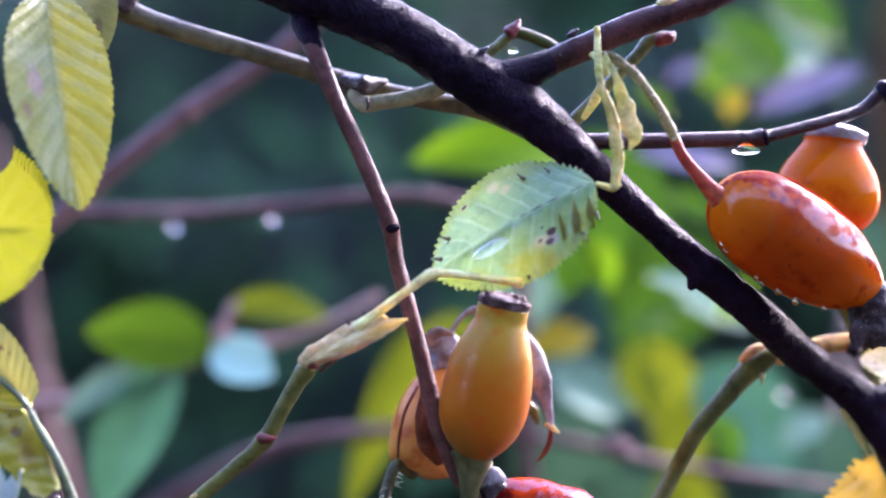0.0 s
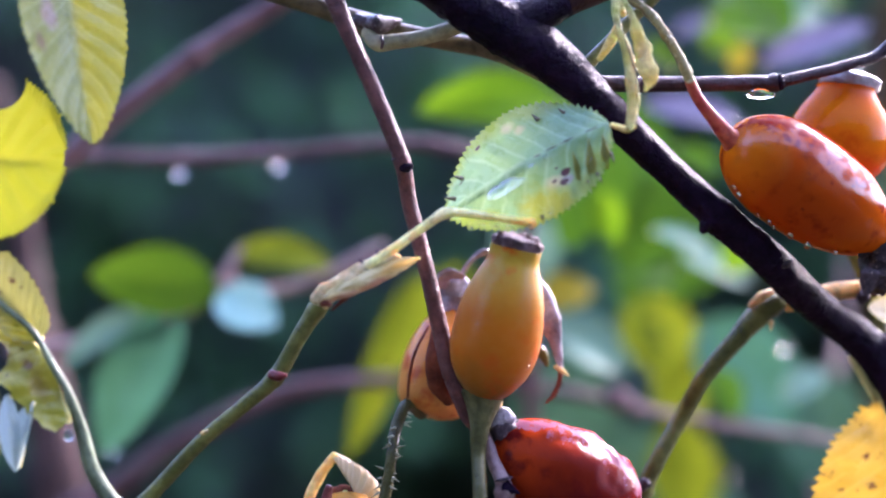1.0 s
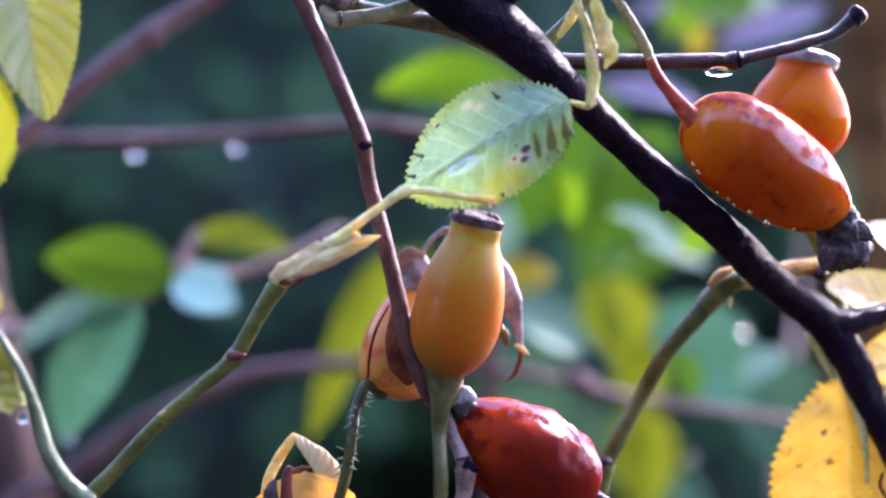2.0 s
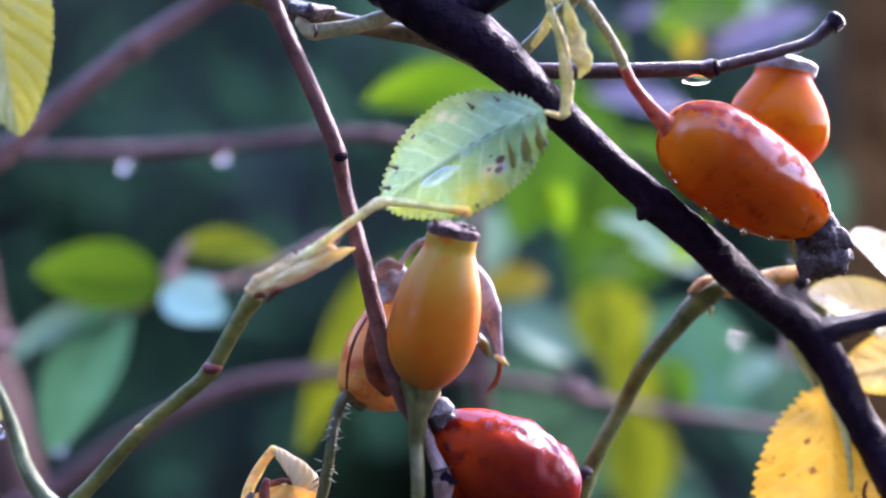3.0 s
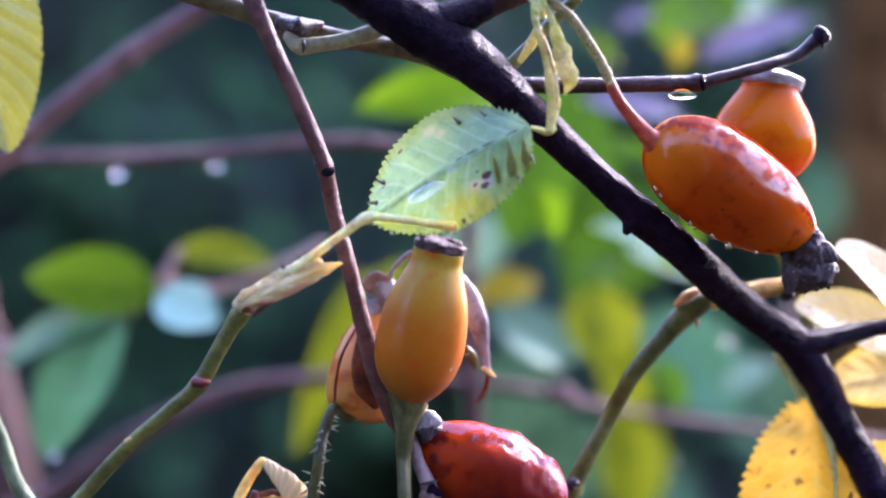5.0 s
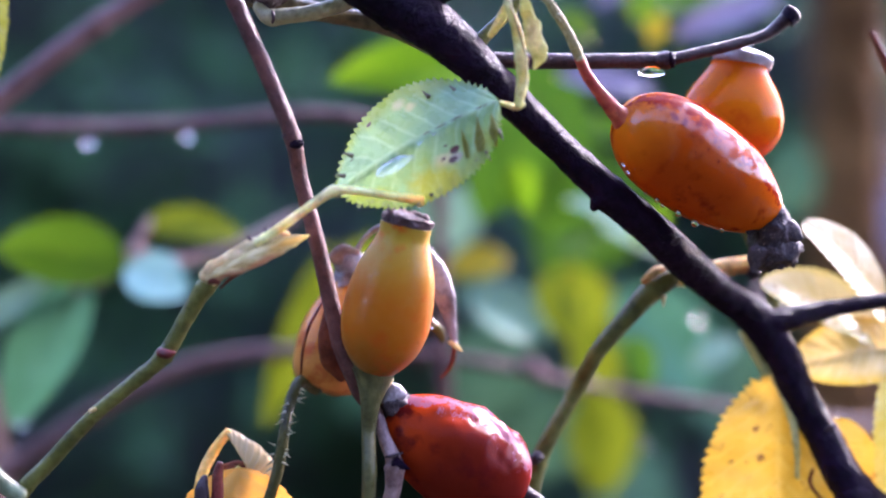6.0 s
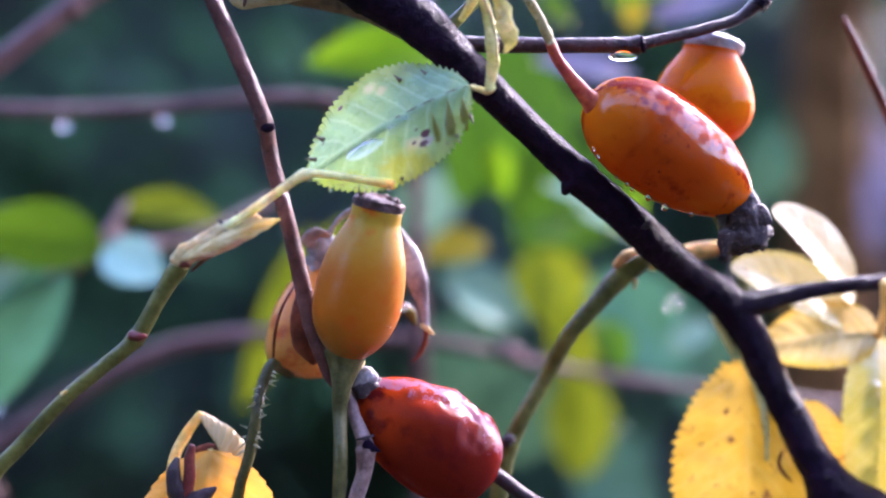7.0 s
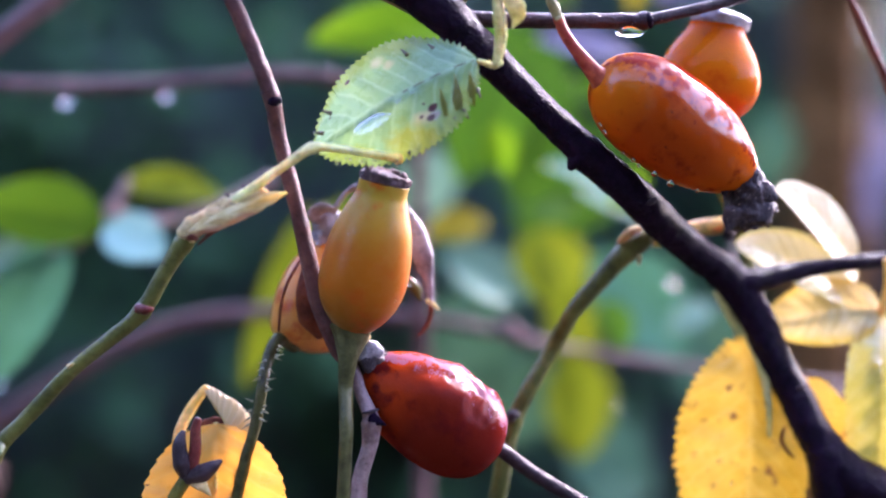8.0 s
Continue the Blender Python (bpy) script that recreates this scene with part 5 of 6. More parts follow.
for a, m, b, r in (((10.9, 156.6, 9.0), (10.4, 156.0, 11.4), (9.8, 155.6, 13.5), 0.7), ((12.6, 156.6, 9.4), (12.3, 156.0, 12.0), (11.8, 155.5, 15.3), 1.15), ((14.4, 156.7, 11.4), (14.1, 156.0, 13.4), (13.7, 155.6, 15.7), 1.0)):
    part("curled_tooth", tube([a, m, b], [0.25, r * 0.62, 0.05], 12, 0.0004, 0.12, 500.0, flat=0.15), OLIVE, g_leaf, "olive tooth of the curled-over margin")

# dry stipules and leaf stalk over the thick branch
stip = thing("leaf_stipule", (15.5, 157.9, 37.6), "dry yellow-green leaf stalk and stipules hung over the branch", "stipule", "rose leaves")
part("petiole", tube([(15.4, 158.9, 38.5), (15.4, 158.0, 34.6), (15.7, 157.6, 30.7), (17.0, 157.2, 26.9), (17.6, 156.8, 23.1), (17.8, 156.7, 19.3), (17.2, 156.4, 16.7)], [0.4, 0.5, 0.5, 0.7, 0.85, 0.8, 0.45], 14, 0.0004, 0.2, 600.0, flat=0.4), STIPULE, stip)
part("fold_line", tube([(15.9, 156.6, 30.6), (17.3, 156.2, 26.4), (18.2, 155.9, 23.0), (18.3, 155.8, 19.2)], [0.06, 0.1, 0.1, 0.05], 8, 0.0006, 0.1), DRY, stip, "dark crease")
part("stipule", tube([(16.3, 158.0, 34.6), (17.6, 157.6, 31.8), (18.5, 157.2, 28.7), (19.4, 156.8, 25.7), (20.0, 156.8, 23.4), (19.4, 156.9, 21.7)], [0.25, 0.5, 0.95, 1.25, 1.05, 0.2], 18, 0.0004, 0.4, 560.0, flat=0.16), STIPULE, stip, "papery dry stipule blade")
part("stipule", tube([(15.9, 158.1, 30.8), (15.1, 159.1, 28.7), (13.6, 160.1, 26.4)], [0.5, 0.7, 0.4], 12, 0.0006, 0.15, 450.0, flat=0.4), STIPULE, stip)
part("stipule", tube([(14.7, 159.9, 35.1), (15.9, 159.0, 34.0), (16.7, 158.6, 32.0)], [0.4, 0.6, 0.4], 12, 0.0006, 0.15, 450.0, flat=0.5), STIPULE, stip)

# leaves at the lower fork
rose_leaf("large golden yellow toothed leaf with brown specks", GOLD, (59.1, 178.6, -21.3), (57.7, 174.1, -60.7), (-0.05, -0.95, 0.3), 22.5, stalk=[(52.9, 176.0, -14.6), (54.9, 176.3, -18.0), (56.6, 176.5, -21.3)], stalk_r=(0.6, 0.65, 0.3), stalk_material=OLIVE_STALK, rib=False, teeth=34, tooth=0.055, fold=(-22, 4), arch=0.05, wave=0.014, pleat=0.1)
rose_leaf("whitish green-yellow leaf behind the side branch", CREAM_GREEN, (75.4, 180.9, -15.8), (55.9, 177.8, -7.4), (0.15, -0.75, 0.65), 10.4, teeth=24, tooth=0.04, fold=(6, 16), arch=0.05, wave=0.016, full=0.55, pleat=0.09, bend=0.05)
rose_leaf("pale yellow crumpled leaf with a golden lower margin", CREAM_GOLD, (79.6, 179.9, -17.1), (61.7, 178.4, -19.5), (0.0, -0.85, 0.5), 10.4, teeth=26, tooth=0.05, fold=(-16, 10), arch=0.07, wave=0.028, full=0.42, pleat=0.14, pleats=7.0)
rose_leaf("cream wet leaf blade beside the shrivelled calyx", PALE_GOLD, (76.2, 180.9, -12.4), (62.0, 177.3, 1.6), (0.3, -0.75, 0.5), 9.0, teeth=18, tooth=0.02, fold=(8, 6), arch=0.06, wave=0.02, full=0.45, pleat=0.08, bend=0.06)
rose_leaf("dull yellow leaf with rain drops hanging behind the fork", DULL_GOLD, (79.8, 180.4, -17.9), (78.5, 176.8, -46.8), (0.05, -0.95, 0.3), 13.5, teeth=24, tooth=0.045, fold=(10, 10), arch=0.08, wave=0.01, full=0.5, pleat=0.1)
rose_leaf("small golden leaf behind the branch", GOLD, (67.8, 177.4, -28.0), (73.6, 176.4, -39.7), (0, -0.9, 0.3), 6.4, teeth=14, tooth=0.03, fold=(12, 10), full=0.5)
joint = thing("leaf_rachis", (78.3, 175.5, -9.9), "yellow leaf stalk joining the golden leaves to the branch", "leaf stalk", "rose leaves")
part("petiole", tube([(78.4, 174.3, -9.4), (79.7, 177.2, -13.4), (79.8, 179.7, -18.0)], [0.9, 0.7, 0.7], 10, 0.0006, 0.06), TAN, joint)
part("fold", tube([(55.4, 177.0, -17.2), (58.2, 176.2, -22.1), (59.8, 175.4, -25.7), (61.0, 174.8, -30.9), (61.3, 174.6, -36.4)], [0.35, 0.5, 0.6, 0.55, 0.3], 10, 0.0006, 0.12, 500.0, flat=0.6), OLIVE_STALK, joint, "grey-olive fold of the golden leaf")
part("torn_edge", tube([(63.2, 173.5, -34.7), (62.7, 173.3, -36.6), (63.7, 173.3, -38.3), (64.8, 173.3, -39.3)], [0.2, 0.3, 0.3, 0.12], 10, 0.0004, 0.2), DECAY, joint, "red-brown torn edge")
water_film("long rain drop running down a yellow leaf", (78.1, 177.1, -26.9), (0, 0, -1), (0, -1, 0.2), 4.4, 2.6, 0.6)
water_film("long rain drop running down a yellow leaf", (77.7, 176.6, -32.5), (-0.1, 0, -1), (0, -1, 0.2), 3.6, 1.8, 0.5)
water_film("flat rain drop low on a yellow leaf", (77.3, 176.0, -38.0), (0, 0, -1), (0, -1, 0.2), 2.6, 2.4, 0.4)

# the dry curled leaf and buds below
curl = rose_leaf("dry orange curled leaf with a dark hollow", ORANGE_LEAF, (-20.7, 166.4, -33.7), (-19.5, 163.8, -59.4), (0.05, -0.9, 0.25), 20.5, teeth=22, tooth=0.02, fold=(16, 14), arch=0.06, wave=0.03, full=0.55, pleat=0.25, pleats=6.0)
part("rolled_margin", tube([(-28.2, 167.2, -41.9), (-26.6, 167.3, -39.0), (-25.9, 167.5, -35.0), (-24.5, 168.1, -31.9), (-22.4, 168.7, -29.0)], [1.0, 0.8, 0.8, 0.8, 0.6], 12, 0.0006, 0.1, 500.0, flat=0.5), TAN, curl, "rolled tan leaf margin")
# cream blade colour paints the bright sky sheen on this wet margin
part("rolled_margin", tube([(-22.4, 168.7, -29.0), (-20.1, 168.0, -31.0), (-17.9, 167.3, -33.3), (-17.1, 167.1, -36.4), (-16.7, 166.4, -39.9)], [0.5, 1.5, 2.0, 1.9, 1.0], 18, 0.0005, 0.16, 420.0, flat=0.25, flat_dir=(0.1, -0.7, 0.7)), PALE_GOLD, curl, "wet leaf margin, cream for the sky sheen on it")
# dark brown solid put in where the curl is only deep shade
part("hollow", sepal([(-23.6, 167.6, -34.6), (-21.1, 167.3, -34.5), (-18.9, 167.2, -34.4)], [0.8, 1.6, 1.2], 0.4), DECAY, curl, "dark brown piece for the shaded hollow")
bud = thing("rose_bud", (-24.3, 161.0, -41.8), "dry dark purple bud cluster on a short stalk", "bud", "rose hips")
part("stalk", tube([(-27.0, 161.6, -49.9), (-25.9, 161.5, -43.9), (-23.9, 161.1, -40.3)], [0.9, 0.9, 0.95], 12, 0.0006, 0.06), GREEN_STEM, bud)
part("bud_scale", tube([(-23.7, 161.1, -40.4), (-24.4, 160.7, -38.2), (-24.8, 160.9, -35.5), (-24.4, 161.5, -33.9)], [0.9, 1.2, 1.0, 0.4], 12, 0.0004, 0.12), DRY, bud)
part("bud_scale", tube([(-23.2, 161.2, -39.1), (-22.7, 161.3, -36.4), (-22.7, 161.5, -33.7), (-22.4, 161.5, -32.1)], [0.9, 0.9, 0.8, 0.55], 12, 0.0004, 0.1), RED_TIP, bud)
part("bud_scale", tube([(-23.9, 161.1, -40.3), (-21.5, 160.6, -39.3), (-19.9, 160.1, -38.2), (-18.9, 160.1, -37.5)], [1.0, 1.3, 0.8, 0.25], 12, 0.0004, 0.12), DRY, bud)
part("bud_scale", tube([(-23.4, 161.1, -40.3), (-21.8, 161.0, -41.1), (-20.5, 160.9, -42.5)], [0.8, 0.9, 0.2], 12, 0.0004, 0.12), SHEATH, bud, "pale underside")

# leaves on the yellowing shoot
rose_leaf("yellow-green wet leaf hanging point down", OLIVE, (-59.9, 159.5, 44.0), (-52.5, 152.3, 13.6), (0.1, -0.9, 0.35), 14.0, teeth=30, tooth=0.035, fold=(4, 34), arch=0.05, wave=0.006, full=0.62)
rose_leaf("pale grey-yellow leaf behind the hanging leaf", PALE_OLIVE, (-57.7, 165.4, 50.1), (-53.7, 164.8, 36.4), (0.3, -0.9, 0.2), 8.0, teeth=16, tooth=0.03)
rose_leaf("bright lemon yellow toothed leaf, bitten at the top", LEMON, (-82.5, 153.1, 11.8), (-56.6, 153.4, 11.8), (0, -0.95, 0.2), 21.8, teeth=56, tooth=0.055, fold=(1, 1), arch=0.02, shape=1.7, full=0.5, pleat=0.05, cols=41, bite=((-65.9, 153.2, 22.0), 3.95))
rose_leaf("pale yellow ragged leaf with a brown spot above the torn one", PALE_OLIVE, (-59.9, 154.6, -11.8), (-69.8, 154.4, 1.2), (0.1, -0.95, 0.2), 7.6, teeth=16, tooth=0.06, fold=(4, 8), wave=0.035, full=0.4, cols=31, bite=((-64.8, 154.4, 4.7), 5.2))
rose_leaf("yellow-green torn leaf with a hole and brown decay", OLIVE_TORN, (-55.6, 153.2, -22.3), (-71.1, 152.4, -11.0), (0.2, -0.85, 0.5), 13.4, teeth=9, tooth=0.05, fold=(-6, -75), wave=0.05, full=0.5, cols=41, bend=0.27, bite=((-66.0, 152.4, -14.1), 2.5))
rose_leaf("wet shining shred of leaf hanging down", SILVER, (-63.4, 152.6, -19.0), (-62.1, 152.4, -29.0), (0.1, -0.8, 0.6), 3.0, teeth=8, tooth=0.04, fold=(30, 20), wave=0.02)
rose_leaf("wet shining shred of leaf hanging down", SILVER, (-60.2, 152.6, -19.7), (-61.8, 152.4, -28.7), (-0.2, -0.8, 0.6), 2.6, teeth=8, tooth=0.06, fold=(20, 30), wave=0.02)
rose_leaf("dull olive shred of leaf hanging down", PALE_OLIVE, (-65.6, 152.8, -16.1), (-65.1, 152.8, -30.1), (0.1, -0.9, 0.3), 2.8, teeth=8, tooth=0.06, fold=(10, 20), wave=0.02)
water_drop((-55.5, 153.2, -24.4), 0.72, "bright rain drop hanging from a leaf edge", stretch=1.5)
left = thing("rose_shoot", (-49.1, 156.9, -35.1), "green rose shoot bearing the yellowing leaves", "twig", "rose branches")
part("stem", tube([(-48.0, 156.9, -35.8), (-50.9, 156.3, -33.1), (-53.2, 155.8, -28.9), (-54.6, 155.0, -23.2), (-56.2, 153.6, -18.0), (-57.9, 153.2, -14.9), (-60.1, 152.9, -11.0), (-66.2, 153.2, -5.6), (-74.8, 154.2, 10.1), (-70.5, 154.1, 28.0)] + [(-61.7, 153.4, 45.6), (-59.0, 154.4, 48.1)], [1.2, 1.1, 1.0, 0.8, 0.6, 0.5, 0.42, 0.4, 0.6, 0.7, 0.7, 0.7], 14, 0.0006, 0.06), WET_SHOOT, left)

# rain beads on the fruit and the golden leaf
for p, r in (((31.8, 160.0, 9.3), 0.3), ((32.5, 160.0, 8.3), 0.32), ((36.6, 160.0, 4.6), 0.3), ((37.3, 160.0, 3.9), 0.25), ((39.5, 160.0, 2.8), 0.42), ((41.8, 160.0, 1.5), 0.5), ((45.5, 160.0, 0.6), 0.3), ((35.1, 160.0, 5.5), 0.2)):
    water_drop(p, r, "small rain bead under a rose hip")
for p, r in (((-1.2, 155.2, -5.5), 0.2), ((-2.6, 154.9, -9.1), 0.26), ((-1.9, 155.3, -5.8), 0.14), ((4.5, 156.5, -14.8), 0.16)):
    water_drop(p, r, "tiny rain bead on a rose hip")
for p, r in (((53.6, 174.0, -40.3), 0.38), ((50.0, 174.2, -39.0), 0.3), ((55.5, 173.6, -43.4), 0.34), ((52.6, 173.7, -44.3), 0.36), ((57.0, 174.0, -39.2), 0.24), ((51.9, 173.9, -41.5), 0.25), ((56.1, 173.9, -40.7), 0.2), ((50.6, 173.9, -42.9), 0.3), ((57.8, 173.6, -42.4), 0.22), ((48.9, 174.6, -37.5), 0.2)):
    water_drop(p, r, "tiny rain bead on a golden leaf")
for p, r in (((-6.2, 156.3, 4.4), 0.16), ((-5.0, 156.3, 4.2), 0.18), ((-3.6, 156.3, 4.2), 0.14), ((-2.4, 156.3, 3.9), 0.18), ((-0.9, 156.3, 3.9), 0.15), ((0.4, 156.3, 3.9), 0.18), ((4.4, 156.3, 3.3), 0.2)):
    water_drop(p, r, "tiny rain bead under a bare leaf stalk")

# ---------------------------------------------------------------- rose growth behind, out of focus
def far_cane(label, pts, radii, material=MAUVE):
    ob = thing("rose_cane", pts[0], label, "branch", "far rose canes")
    part("stem", tube(pts, radii, 12, 0.003, 0.05, 200.0), material, ob)
    for i in range(2, len(pts) - 2, 2):
        a, b = Vector(pts[i]), Vector(pts[i + 1])
        d = (b - a).normalized() * radii[i] * 1.6
        part("node", tube([tuple(a - d), tuple(a), tuple(a + d)], [radii[i] * 0.7, radii[i] * 1.25, radii[i] * 0.7], 10, 0.003, 0.1), material, ob)
    return ob


far_cane("mauve-brown rose cane slanting behind the shoots", [(-22.5, 227.2, 65.4), (-37.6, 225.1, 49.4), (-55.7, 222.8, 36.9), (-79.9, 220.5, 16.6), (-106.8, 220.2, -9.4)] + [(-130, 260, -400), (-120, 260, -1205)], [1.95, 1.95, 2.0, 2.05, 2.4, 4.0, 6])
pink = far_cane("thin pinkish cane with hanging rain drops", [(-115.2, 245.4, 17.2), (-87.7, 242.2, 18.7), (-62.1, 241.0, 18.8), (-41.8, 239.6, 19.8), (-10.4, 238.5, 21.7), (5.6, 245.1, 15.5), (9.0, 251.8, -10.6)] + [(12, 262, -110), (20, 280, -400), (30, 290, -1205)], [1.35, 1.3, 1.3, 1.25, 1.25, 1.3, 1.5, 2, 3, 5])
low = far_cane("long arching mauve cane low behind the hips", [(-120, 300, -1205), (-90, 280, -300)] + [(-97.4, 262.0, -64.5), (-81.9, 260.0, -52.9), (-65.4, 258.0, -41.5), (-44.2, 256.0, -30.8), (-22.3, 255.0, -27.5), (-0.5, 255.0, -27.9), (20.2, 256.0, -30.0), (38.7, 258.0, -34.4), (76.6, 262.0, -40.3), (117.3, 270.0, -46.0)], [6, 4, 2.6, 2.3, 2.1, 1.9, 1.6, 1.35, 1.2, 1.05, 1.0, 1.0])
part("node", tube([(25.9, 253.0, -29.9), (28.8, 252.0, -30.7), (31.3, 253.0, -32.0)], [1.6, 2.4, 1.5], 10, 0.002, 0.1), MAUVE, low, "swollen node")
far_cane("thick brown cane standing behind the yellow leaves", [(-85, 300, -1205), (-90, 295, -300)] + [(-104.4, 297.4, -76.5), (-106.9, 297.2, -50.9), (-112.9, 296.9, -22.5), (-116.8, 296.6, 5.9), (-124.3, 296.3, 41.4)], [9, 8.5, 8, 6.5, 5, 4, 3], LOW_CANE)
fork = far_cane("pinkish leaf stalk with fresh leaves, out of focus", [(-98.5, 246.0, -21.5), (-84.1, 245.0, -19.6), (-73.4, 244.0, -17.2), (-62.1, 243.0, -13.1), (-54.6, 243.0, -6.2), (-51.0, 245.0, 0.1)], [1.4, 1.4, 1.3, 1.3, 1.2, 0.9], TWIG_PINK)
part("leaflet_stalk", tube([(-54.6, 243.0, -6.2), (-44.4, 244.0, -8.2), (-35.3, 245.0, -5.7), (-21.6, 247.0, 1.3)], [1.0, 1.1, 1.2, 1.0], 10, 0.003, 0.05), TWIG_PINK, fork)
far_cane("thin reddish twig beside the tree, out of focus", [(73.7, 182.0, 31.1), (75.8, 182.0, 27.0), (78.1, 182.0, 22.3), (81.1, 183.0, 17.2), (85.1, 184.0, 8.5)] + [(98, 190, -60), (110, 210, -300), (120, 220, -1205)], [0.35, 0.6, 0.7, 0.8, 0.9, 1.3, 2, 3], RED_TWIG)
for p, r in (((-63.0, 242.0, 16.2), 1.15), ((-42.4, 240.0, 17.6), 1.0), ((-75.4, 240.0, -40.9), 1.1), ((66.6, 262.0, -20.3), 0.85), ((56.9, 270.0, -50.1), 0.75)):
    water_drop(p, r, "large rain drop shining out of focus", stretch=1.1)


def far_leaf(material, base, tip, face, width, label, **k):
    k.setdefault("rows", 24)
    k.setdefault("cols", 9)
    return rose_leaf(label + ", out of focus", material, base, tip, face, width, group="far rose leaves", teeth=12, tooth=0.02, **k)


F1, F2, F3 = (0, -0.8, 0.6), (0.1, -0.9, 0.4), (0.05, -0.6, 0.8)
far_leaf(FRESH, (-54.8, 241.0, -8.5), (-79.4, 236.0, -4.4), F1, 15, "fresh green leaf spread wide", fold=(-10, 15), droop=0.05)
far_leaf(OLIVE_DULL, (-53.0, 246.0, -1.1), (-31.4, 246.0, -3.2), F1, 9, "olive green leaf", arch=0.12)
far_leaf(BLUE_GREEN, (-63.3, 243.0, -12.0), (-76.0, 236.0, -41.1), (-0.2, -0.9, 0.35), 19, "dull blue-green leaf hanging down", fold=(20, 0))
far_leaf(PALE_TEAL, (-69.9, 240.0, -11.8), (-84.4, 236.0, -23.4), F1, 7, "narrow pale green leaf")
far_leaf(SHEEN_TEAL, (-54.5, 240.0, -9.0), (-42.0, 238.0, -14.8), F1, 11.5, "leaf turned to the sky, pale for the sky sheen on it")
far_leaf(BRIGHT, (16.7, 250.0, 30.4), (-14.5, 246.0, 29.3), F1, 16, "bright green leaf behind the branch", arch=0.1)
far_leaf(MID_GREEN, (29.5, 275.0, 27.5), (17.9, 268.0, 1.4), F2, 19, "bright green leaf in the rose's heart")
far_leaf(SHADED_GREEN, (38.7, 280.0, 18.7), (33.4, 275.0, -3.8), F2, 18, "shaded green leaf in the rose's heart")
far_leaf(MID_GREEN, (20.8, 300.0, 38.6), (47.8, 300.0, 15.8), F1, 26, "green leaf behind the branch")
far_leaf(SHADED_GREEN, (60.1, 320.0, 16.8), (37.6, 310.0, -14.6), F2, 30, "broad green leaf")
far_leaf(MID_GREEN, (49.2, 300.0, -4.1), (30.7, 300.0, 0.1), F1, 18, "fresh green leaf")
far_leaf(PALE_TEAL, (18.2, 330.0, 9.5), (7.2, 330.0, -9.2), F1, 18, "pale green leaf behind the hip")
far_leaf(OLIVE_DULL, (-14.8, 262.0, -4.8), (-29.7, 262.0, -45.2), (0.3, -0.9, 0.3), 9, "long lime leaf hanging", fold=(25, 5))
far_leaf(OLIVE_DULL, (-3.3, 290.0, -4.0), (-18.4, 290.0, -27.4), F2, 16, "olive leaf behind the hips")
far_leaf(AUTUMN, (24.6, 272.0, -7.6), (10.9, 268.0, -11.3), F1, 10, "ochre yellow leaf")
far_leaf(LIME, (40.7, 285.0, -9.3), (40.6, 280.0, -27.8), F2, 19, "dull yellow-green leaf")
far_leaf(OLIVE_DULL, (53.5, 300.0, -16.9), (47.0, 295.0, -43.2), F2, 18, "dull yellow-green leaf hanging")
far_leaf(PALE_TEAL, (16.2, 295.0, -16.7), (36.6, 290.0, -27.4), F1, 15, "pale blue-green leaf")
far_leaf(BLUE_GREEN, (54.9, 300.0, -16.9), (76.4, 295.0, -41.8), F1, 26, "blue-green leaf")
far_leaf(SHADED_TEAL, (82.9, 320.0, -30.2), (96.5, 320.0, -60.6), F2, 28, "broad blue-green leaf")
far_leaf(PALE_TEAL, (50.7, 300.0, 0.9), (65.2, 292.0, -6.8), F3, 9, "pale wet leaf behind the branch")
far_leaf(OLIVE_DULL, (50.9, 310.0, -42.5), (53.8, 310.0, -71.9), F2, 19, "olive leaf low in the rose")
far_leaf(SHADED_TEAL, (43.2, 330.0, -46.8), (35.4, 330.0, -71.9), F2, 26, "dark green leaf low in the rose")
far_leaf(SHADED_TEAL, (27.6, 330.0, -28.0), (18.2, 330.0, -60.9), F2, 28, "blue-green leaf behind the hips")
# lilac leaves added where sky shines through or off wet foliage
far_leaf(SKY_LILAC, (60.9, 264.0, 42.1), (84.7, 264.0, 51.5), F1, 8.8, "lilac leaf standing in for sky shine")
far_leaf(SKY_LILAC, (34.6, 264.0, 33.3), (57.1, 264.0, 29.6), F1, 8.8, "lilac leaf standing in for sky shine behind the twig")
far_leaf(SKY_LILAC, (45.9, 288.0, 53.4), (54.8, 288.0, 57.5), F1, 5.6, "small lilac leaf standing in for sky shine")
far_leaf(AUTUMN, (59.0, 272.0, 48.2), (56.2, 272.0, 41.8), F2, 5.0, "small yellow leaf behind the twig")
far_leaf(MID_GREEN, (78.7, 304.0, 54.9), (60.0, 304.0, 72.2), F1, 19.2, "green leaf high in the rose")
far_leaf(PALE_TEAL, (97.6, 337.0, 64.1), (64.3, 335.7, 75.7), F1, 19.2, "pale green leaf high in the rose")
far_leaf(MID_GREEN, (96.1, 320.8, 68.9), (75.1, 319.9, 84.3), F1, 20.8, "green leaf high in the rose")
far_leaf(FRESH, (64.1, 336.1, 58.2), (77.0, 336.2, 72.3), F1, 14.4, "fresh leaf high in the rose")
far_leaf(SKY_LILAC, (172.0, 413.6, -15.6), (168.4, 415.5, 14.2), F2, 9, "narrow lilac leaf standing in for sky glow by the trunk")
far_leaf(SKY_LILAC, (192.0, 444.0, 2.5), (182.8, 446.2, 34.3), F2, 14, "broad lilac leaf standing in for sky glow by the trunk")
far_leaf(SHADED_TEAL, (122.0, 396.2, 1.4), (132.8, 397.4, 28.1), F2, 20, "green leaf beside the trunk")
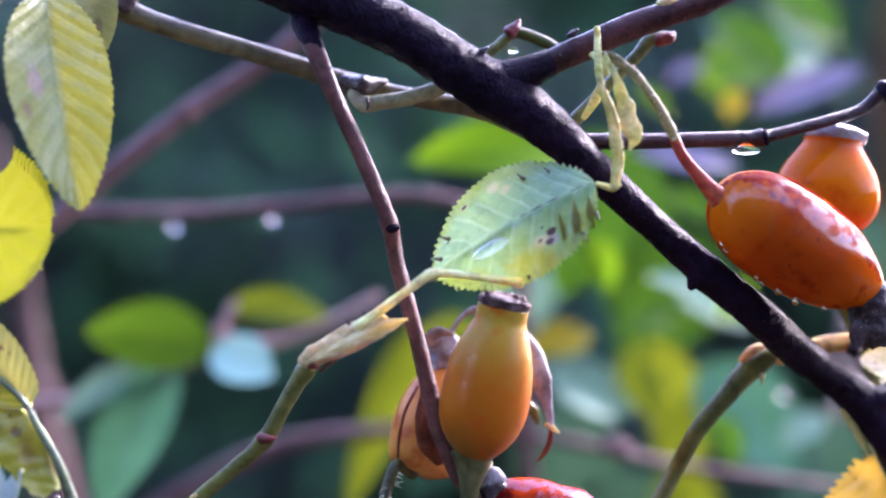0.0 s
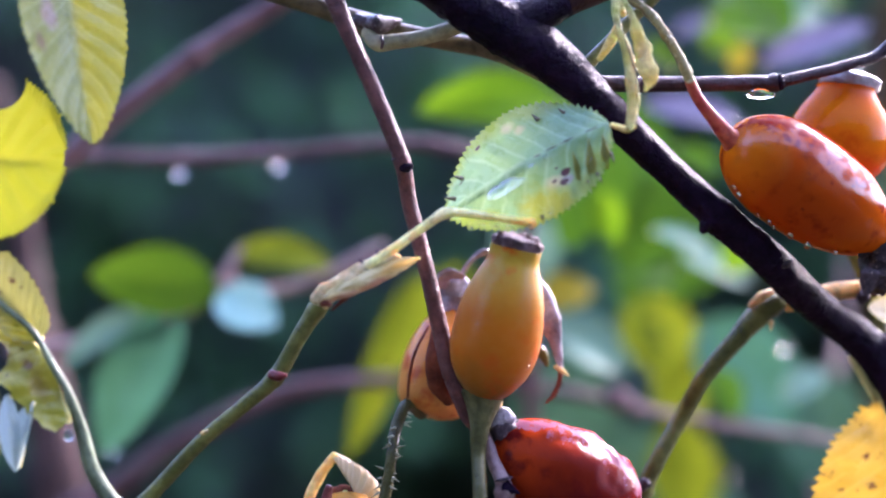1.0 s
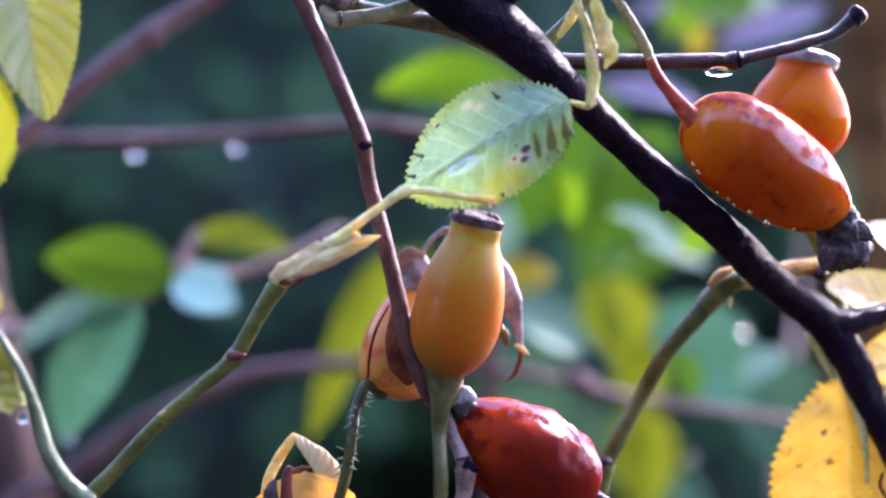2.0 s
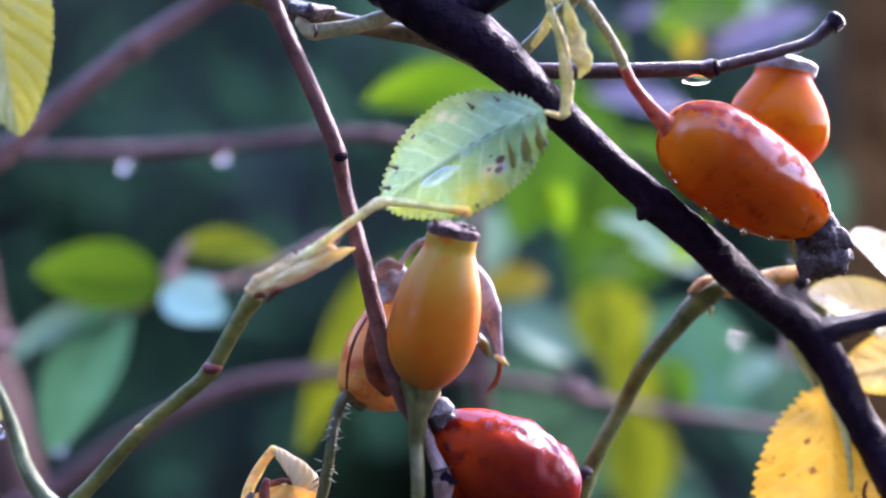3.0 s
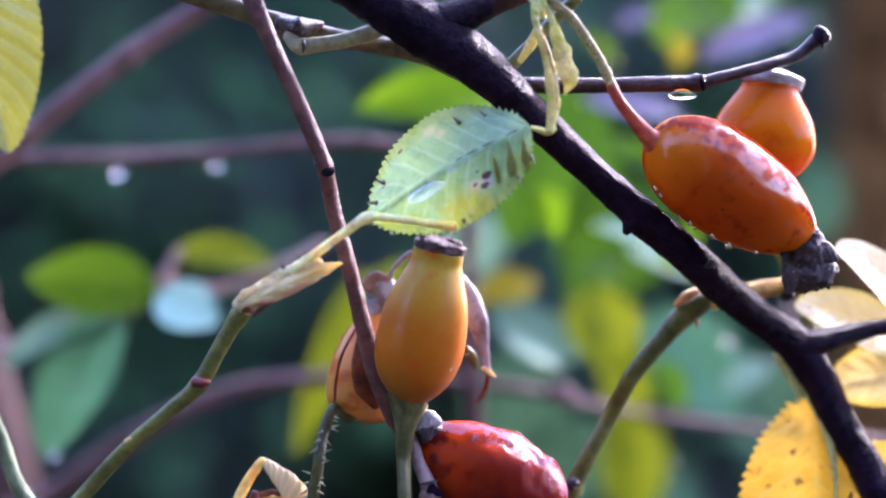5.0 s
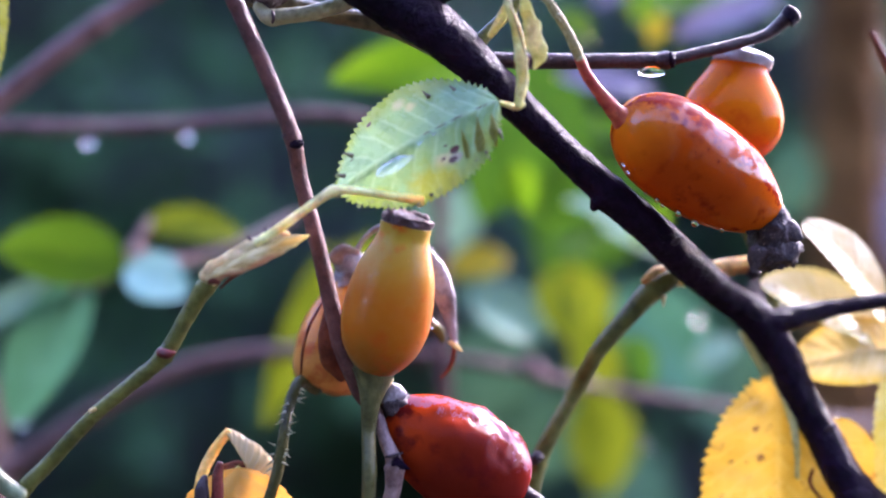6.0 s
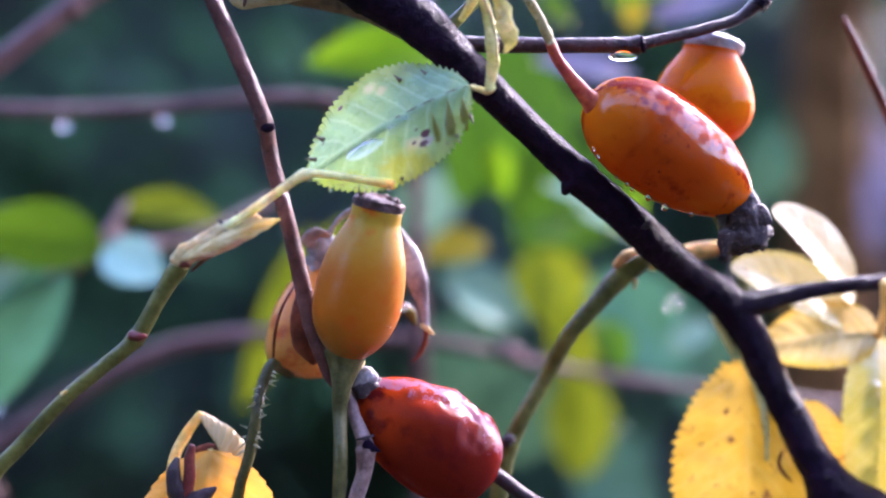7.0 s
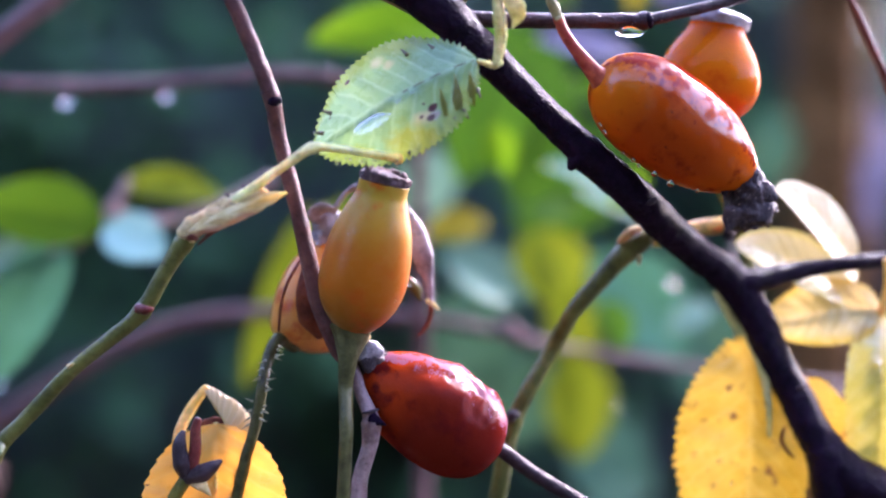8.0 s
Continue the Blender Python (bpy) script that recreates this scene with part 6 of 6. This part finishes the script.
far_leaf(SHADED_TEAL, (57.3, 353.5, -79.9), (83.1, 352.1, -89.6), F1, 32, "blue-green leaf near the ground")
far_cane("thin brown twig carrying leaves beside the trunk, out of focus", [(186.9, 420.7, -56.5), (178.1, 418.0, -21.8), (172.6, 419.6, 2.3), (181.0, 436.2, 33.6), (190.8, 447.7, 64.3)] + [(258, 612, 300)], [1.5, 1.4, 1.2, 1.2, 1.3, 3.0], MAUVE)
far_cane("thin twig with a leaf beside the trunk, out of focus", [(122.0, 396.2, 1.4), (110.2, 365.0, -25.0), (91.8, 323.7, -56.6), (88.2, 312.1, -85.2)] + [(60, 300, -400), (60, 300, -1205)], [1.0, 1.1, 1.3, 1.4, 2, 3], MAUVE)

# smaller leaves filling the rose's heart
far_leaf(MID_GREEN, (42.2, 265.0, 24.0), (50.5, 262.0, 17.5), F1, 8, "small green leaf in the rose's heart", arch=0.1)
far_leaf(PALE_TEAL, (36.8, 262.0, 5.7), (48.5, 258.0, 1.3), F3, 6, "narrow pale wet leaf in the rose's heart")
far_leaf(BRIGHT, (24.6, 258.0, 13.6), (27.3, 255.0, 2.5), F2, 8, "small bright green leaf in the rose's heart", fold=(20, 5))
far_leaf(FRESH, (52.1, 258.0, -3.5), (57.8, 256.0, 5.0), F2, 7, "small fresh leaf behind the branch", fold=(5, 20))
far_leaf(PALE_TEAL, (17.5, 262.0, -18.5), (28.9, 258.0, -25.6), F3, 8, "pale wet leaf beside the hips")
far_leaf(OLIVE_DULL, (38.0, 262.0, -14.8), (39.9, 258.0, -25.6), F2, 9, "small olive leaf in the rose's heart", fold=(18, 0))
far_leaf(MID_GREEN, (51.6, 268.0, -25.3), (55.4, 262.0, -35.9), F1, 9, "small green leaf beside the arching shoot")
far_leaf(PALE_TEAL, (75.8, 268.0, -25.3), (65.9, 264.0, -32.4), F3, 8, "pale wet leaf below the branch")
far_leaf(MID_GREEN, (49.2, 262.0, 52.3), (61.2, 260.0, 47.0), F1, 8, "small green leaf above the twig", arch=0.1)
far_leaf(FRESH, (41.8, 262.0, 41.1), (34.0, 260.0, 47.0), F1, 6, "small fresh leaf above the twig")
